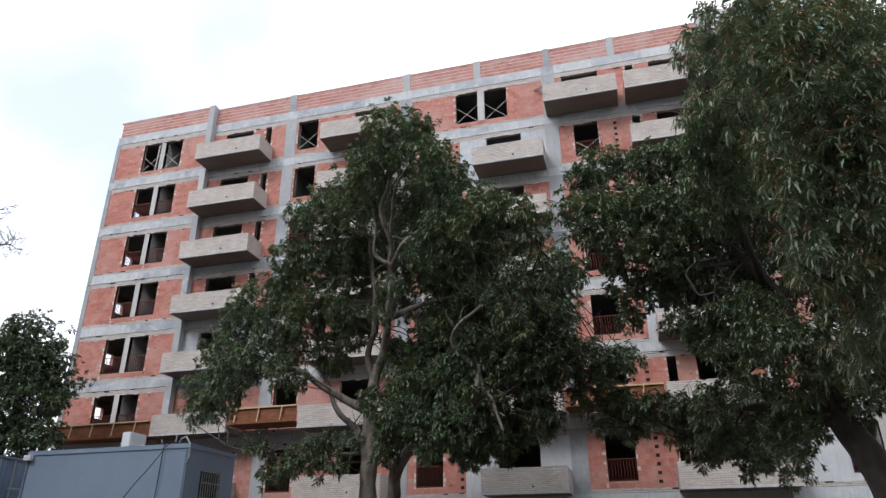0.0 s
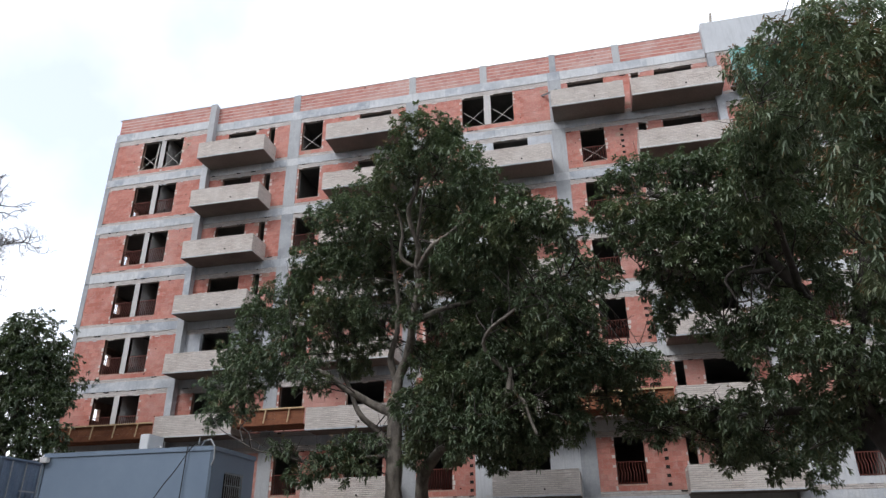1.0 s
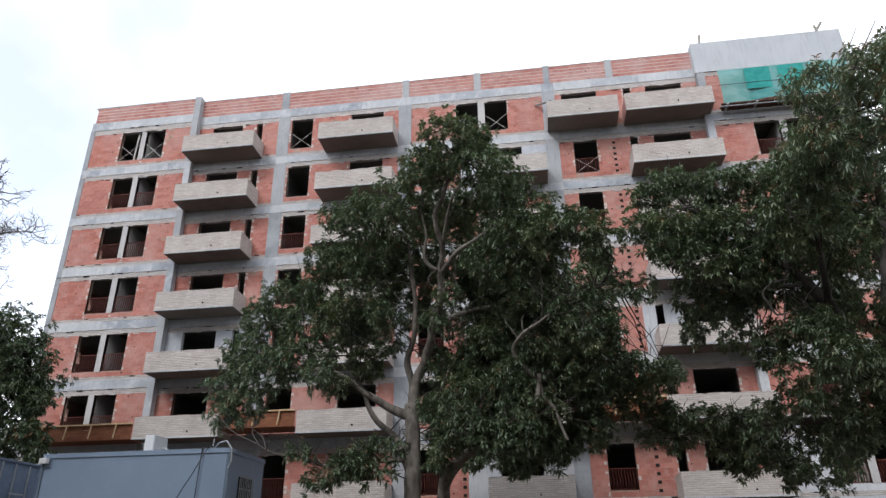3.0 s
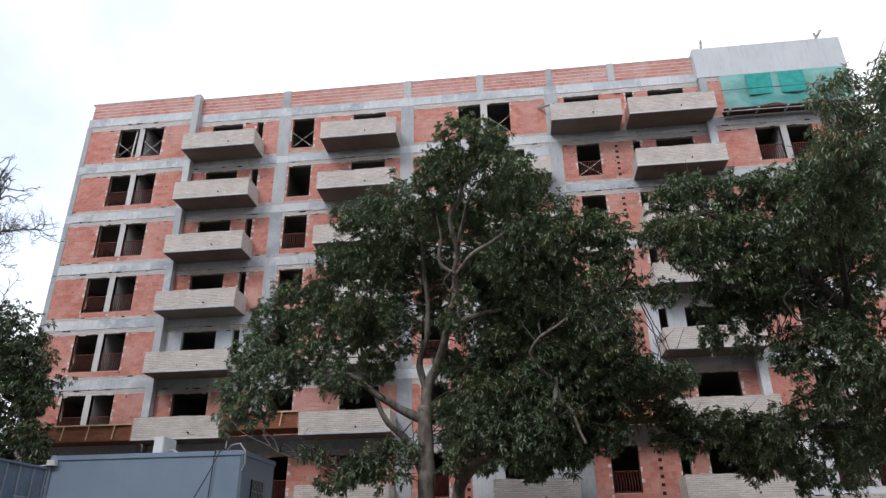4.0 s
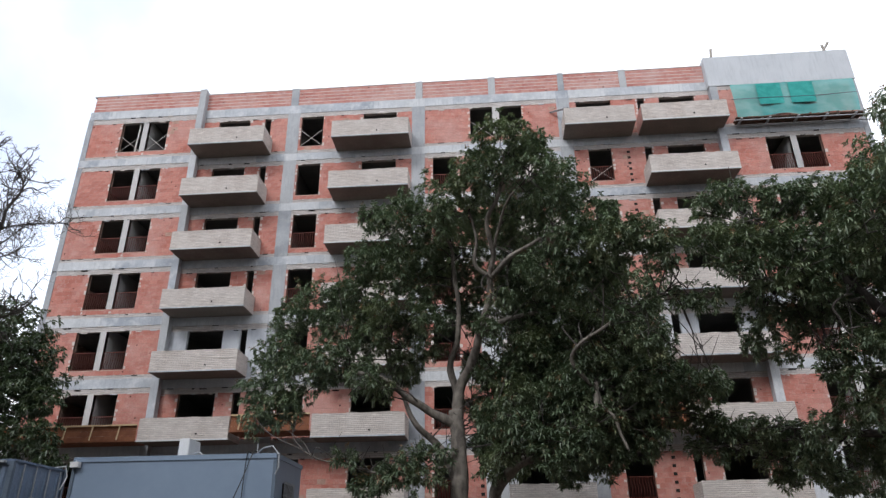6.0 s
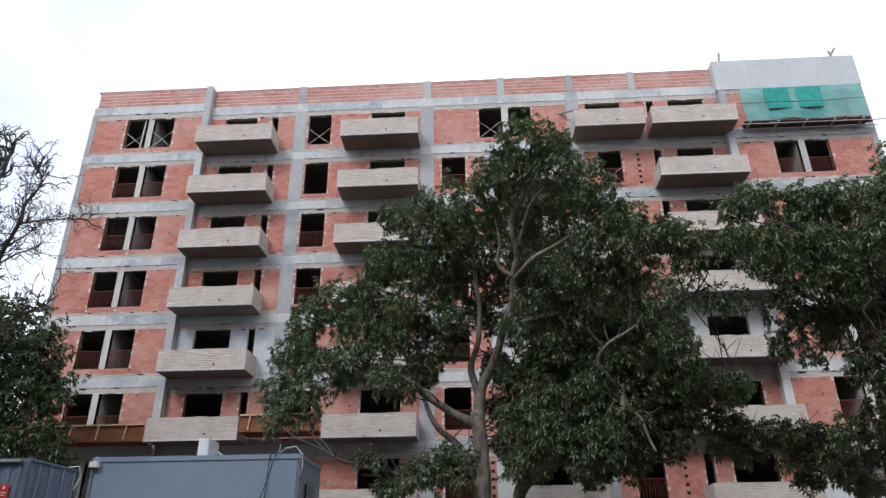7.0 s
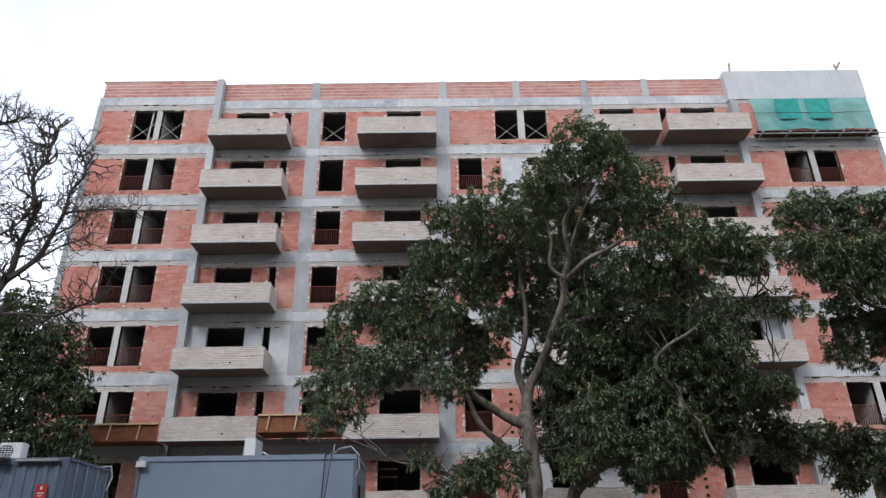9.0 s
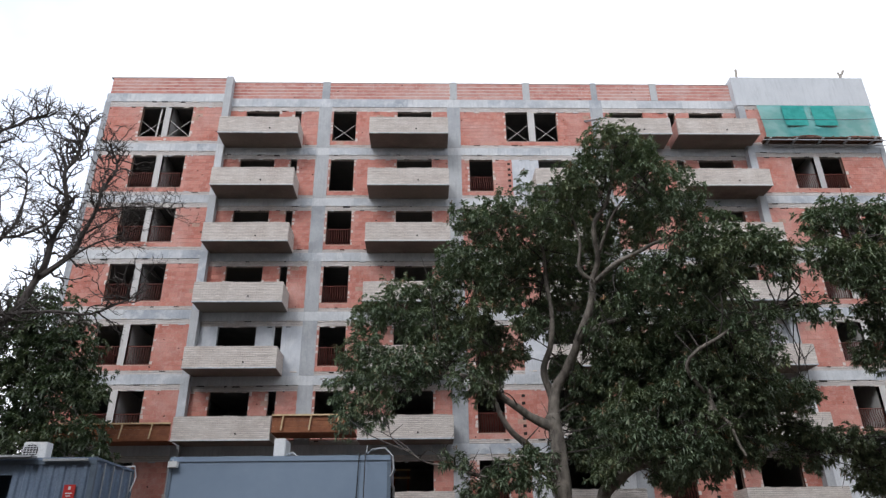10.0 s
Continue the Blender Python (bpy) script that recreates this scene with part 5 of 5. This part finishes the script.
# the dark tree beside the building's end
FAR_MASS = [
    (-24.4, 22.2, 10.2, 1.3), (-24.6, 23.2, 8.6, 1.6), (-23.3, 22.0, 9.2, 1.0), (-25.8, 22.2, 9.2, 1.4), (-23.6, 22.0, 7.6, 1.2), (-25.2, 22.0, 7.2, 1.4), (-24.2, 21.8, 5.7, 1.2), (-26.4, 22.0, 6.0, 1.4),
    (-27.4, 22.4, 8.0, 1.5), (-22.9, 21.8, 6.0, 0.8), (-22.8, 21.9, 8.2, 0.6), (-25.2, 22.3, 10.6, 0.8), (-26.6, 22.4, 9.9, 0.9), (-23.4, 21.8, 4.7, 0.9), (-25.4, 21.6, 4.6, 1.1), (-21.9, 21.6, 6.2, 0.6), (-21.4, 21.5, 5.4, 0.6), (-22.3, 21.8, 7.4, 0.6),
]
FAR_LIMBS = [
    ([(-25.0, 22.4, 0.0), (-25.0, 22.3, 2.4), (-24.8, 22.2, 4.6), (-24.7, 22.2, 6.4)], 0.32, 0.2, "trunk"),
    ([(-24.7, 22.2, 6.2), (-24.2, 22.1, 8.2), (-24.3, 22.2, 10.0)], 0.15, 0.04, "limb"),
    ([(-24.8, 22.2, 5.2), (-25.8, 22.2, 7.0), (-26.0, 22.2, 8.8)], 0.14, 0.04, "limb"),
]
leafy_tree((-25.0, 22.4, 0), "dark dense broadleaf tree beside the building's end", FAR_LIMBS, FAR_MASS, LEAF_FAR, BARK_DARK, 41, 2.6, 10, 0.2, 0.07, 0.4)


# the leafless tree
def bare_tree():
    rr = random.Random(5)
    t = thing("tree", (-22.2, 14.2, 0), "leafless tree with crooked dark branching limbs", "tree", "trees of the site")
    tr = Mesh()
    limb(tr, [(-22.2, 14.2, 0), (-22.1, 14.2, 2.5), (-21.8, 14.1, 5.0), (-21.3, 14.0, 6.9)], 0.34, 0.22, 10, 0.08, 2)
    part("trunk", tr, BARK_DARK, t, smooth=True)
    fine = Mesh()

    def grow(p, d, length, r, depth, m):
        pts, q, dd = [p], p.copy(), d.copy()
        n = 4
        for i in range(n):
            dd = (dd + Vector((rr.gauss(0, 0.36), rr.gauss(0, 0.28), rr.gauss(0.05, 0.34)))).normalized()
            q = q + dd * length / n
            pts.append(q.copy())
        m.tube(pts, [r * (1 - 0.45 * i / n) for i in range(n + 1)], 6 if depth > 2 else 4)
        if depth == 0:
            return
        for i in range(3 if depth > 1 else 4):
            s = pts[rr.choice((2, 3, 4)) if i else 4]
            e = (dd + Vector((rr.gauss(0, 0.65), rr.gauss(0, 0.5), rr.gauss(0.12, 0.6)))).normalized()
            grow(s, e, length * rr.uniform(0.55, 0.8), max(0.0045, r * 0.6), depth - 1, fine)

    mains = [
        ([(-21.3, 14.0, 6.9), (-20.65, 14.0, 7.55), (-20.2, 14.0, 8.55), (-20.1, 14.0, 9.45), (-19.9, 13.9, 10.3), (-20.1, 13.8, 11.2), (-19.9, 13.8, 11.7), (-19.85, 13.8, 12.45)], 0.105),
        ([(-20.2, 14.0, 8.5), (-19.6, 14.0, 9.1), (-19.4, 14.1, 9.8), (-19.25, 14.1, 10.5), (-19.25, 14.1, 11.0), (-19.05, 14.2, 11.65), (-19.3, 14.2, 12.2)], 0.074),
        ([(-19.3, 14.1, 10.35), (-18.75, 14.2, 10.5), (-18.15, 14.3, 10.55), (-17.6, 14.3, 10.5)], 0.034),
        ([(-19.4, 14.1, 9.7), (-18.9, 14.0, 10.0), (-18.5, 13.9, 10.2)], 0.031),
        ([(-20.2, 14.0, 8.45), (-19.6, 13.9, 8.95), (-18.9, 13.8, 9.3), (-18.35, 13.8, 9.5)], 0.043),
        ([(-21.7, 14.1, 5.8), (-21.2, 13.9, 7.3), (-20.4, 13.7, 7.5), (-19.45, 13.6, 7.5), (-18.6, 13.6, 7.45), (-17.7, 13.6, 7.85)], 0.062),
        ([(-21.4, 14.0, 6.8), (-21.7, 13.8, 8.3), (-21.3, 13.7, 9.3), (-20.8, 13.7, 9.45), (-20.2, 13.7, 9.75), (-19.9, 13.7, 10.2)], 0.068),
        ([(-21.7, 13.8, 8.3), (-21.4, 13.7, 10.2), (-22.0, 13.6, 11.7), (-21.9, 13.6, 12.3), (-21.5, 13.6, 12.5), (-21.2, 13.6, 12.7), (-20.8, 13.6, 12.8)], 0.068),
        ([(-21.4, 13.8, 9.2), (-20.9, 13.7, 9.8), (-20.85, 13.7, 10.6), (-21.0, 13.7, 11.2)], 0.050),
        ([(-22.0, 14.2, 6.0), (-23.0, 14.2, 8.5), (-22.6, 14.0, 10.8), (-22.2, 13.9, 12.2)], 0.081),
    ]
    for line, r in mains:
        m = Mesh()
        pts = limb(m, line, r, r * 0.3, 7, 0.05, rr.random() * 5)
        n = len(pts)
        for i in range(4, n):
            d = (pts[i] - pts[i - 2]).normalized()
            for _ in range(1 if i < n - 6 else 2):
                e = (d * 0.6 + Vector((rr.gauss(0, 0.7), rr.gauss(0, 0.5), rr.gauss(0.15, 0.65)))).normalized()
                grow(pts[i], e, rr.uniform(0.3, 0.6), max(0.01, r * 0.33), 2, fine)
        part("limb", m, BARK_DARK, t, smooth=True)
    part("twig_spray", fine, BARK_DARK, t, kind="stuff", smooth=True)


bare_tree()
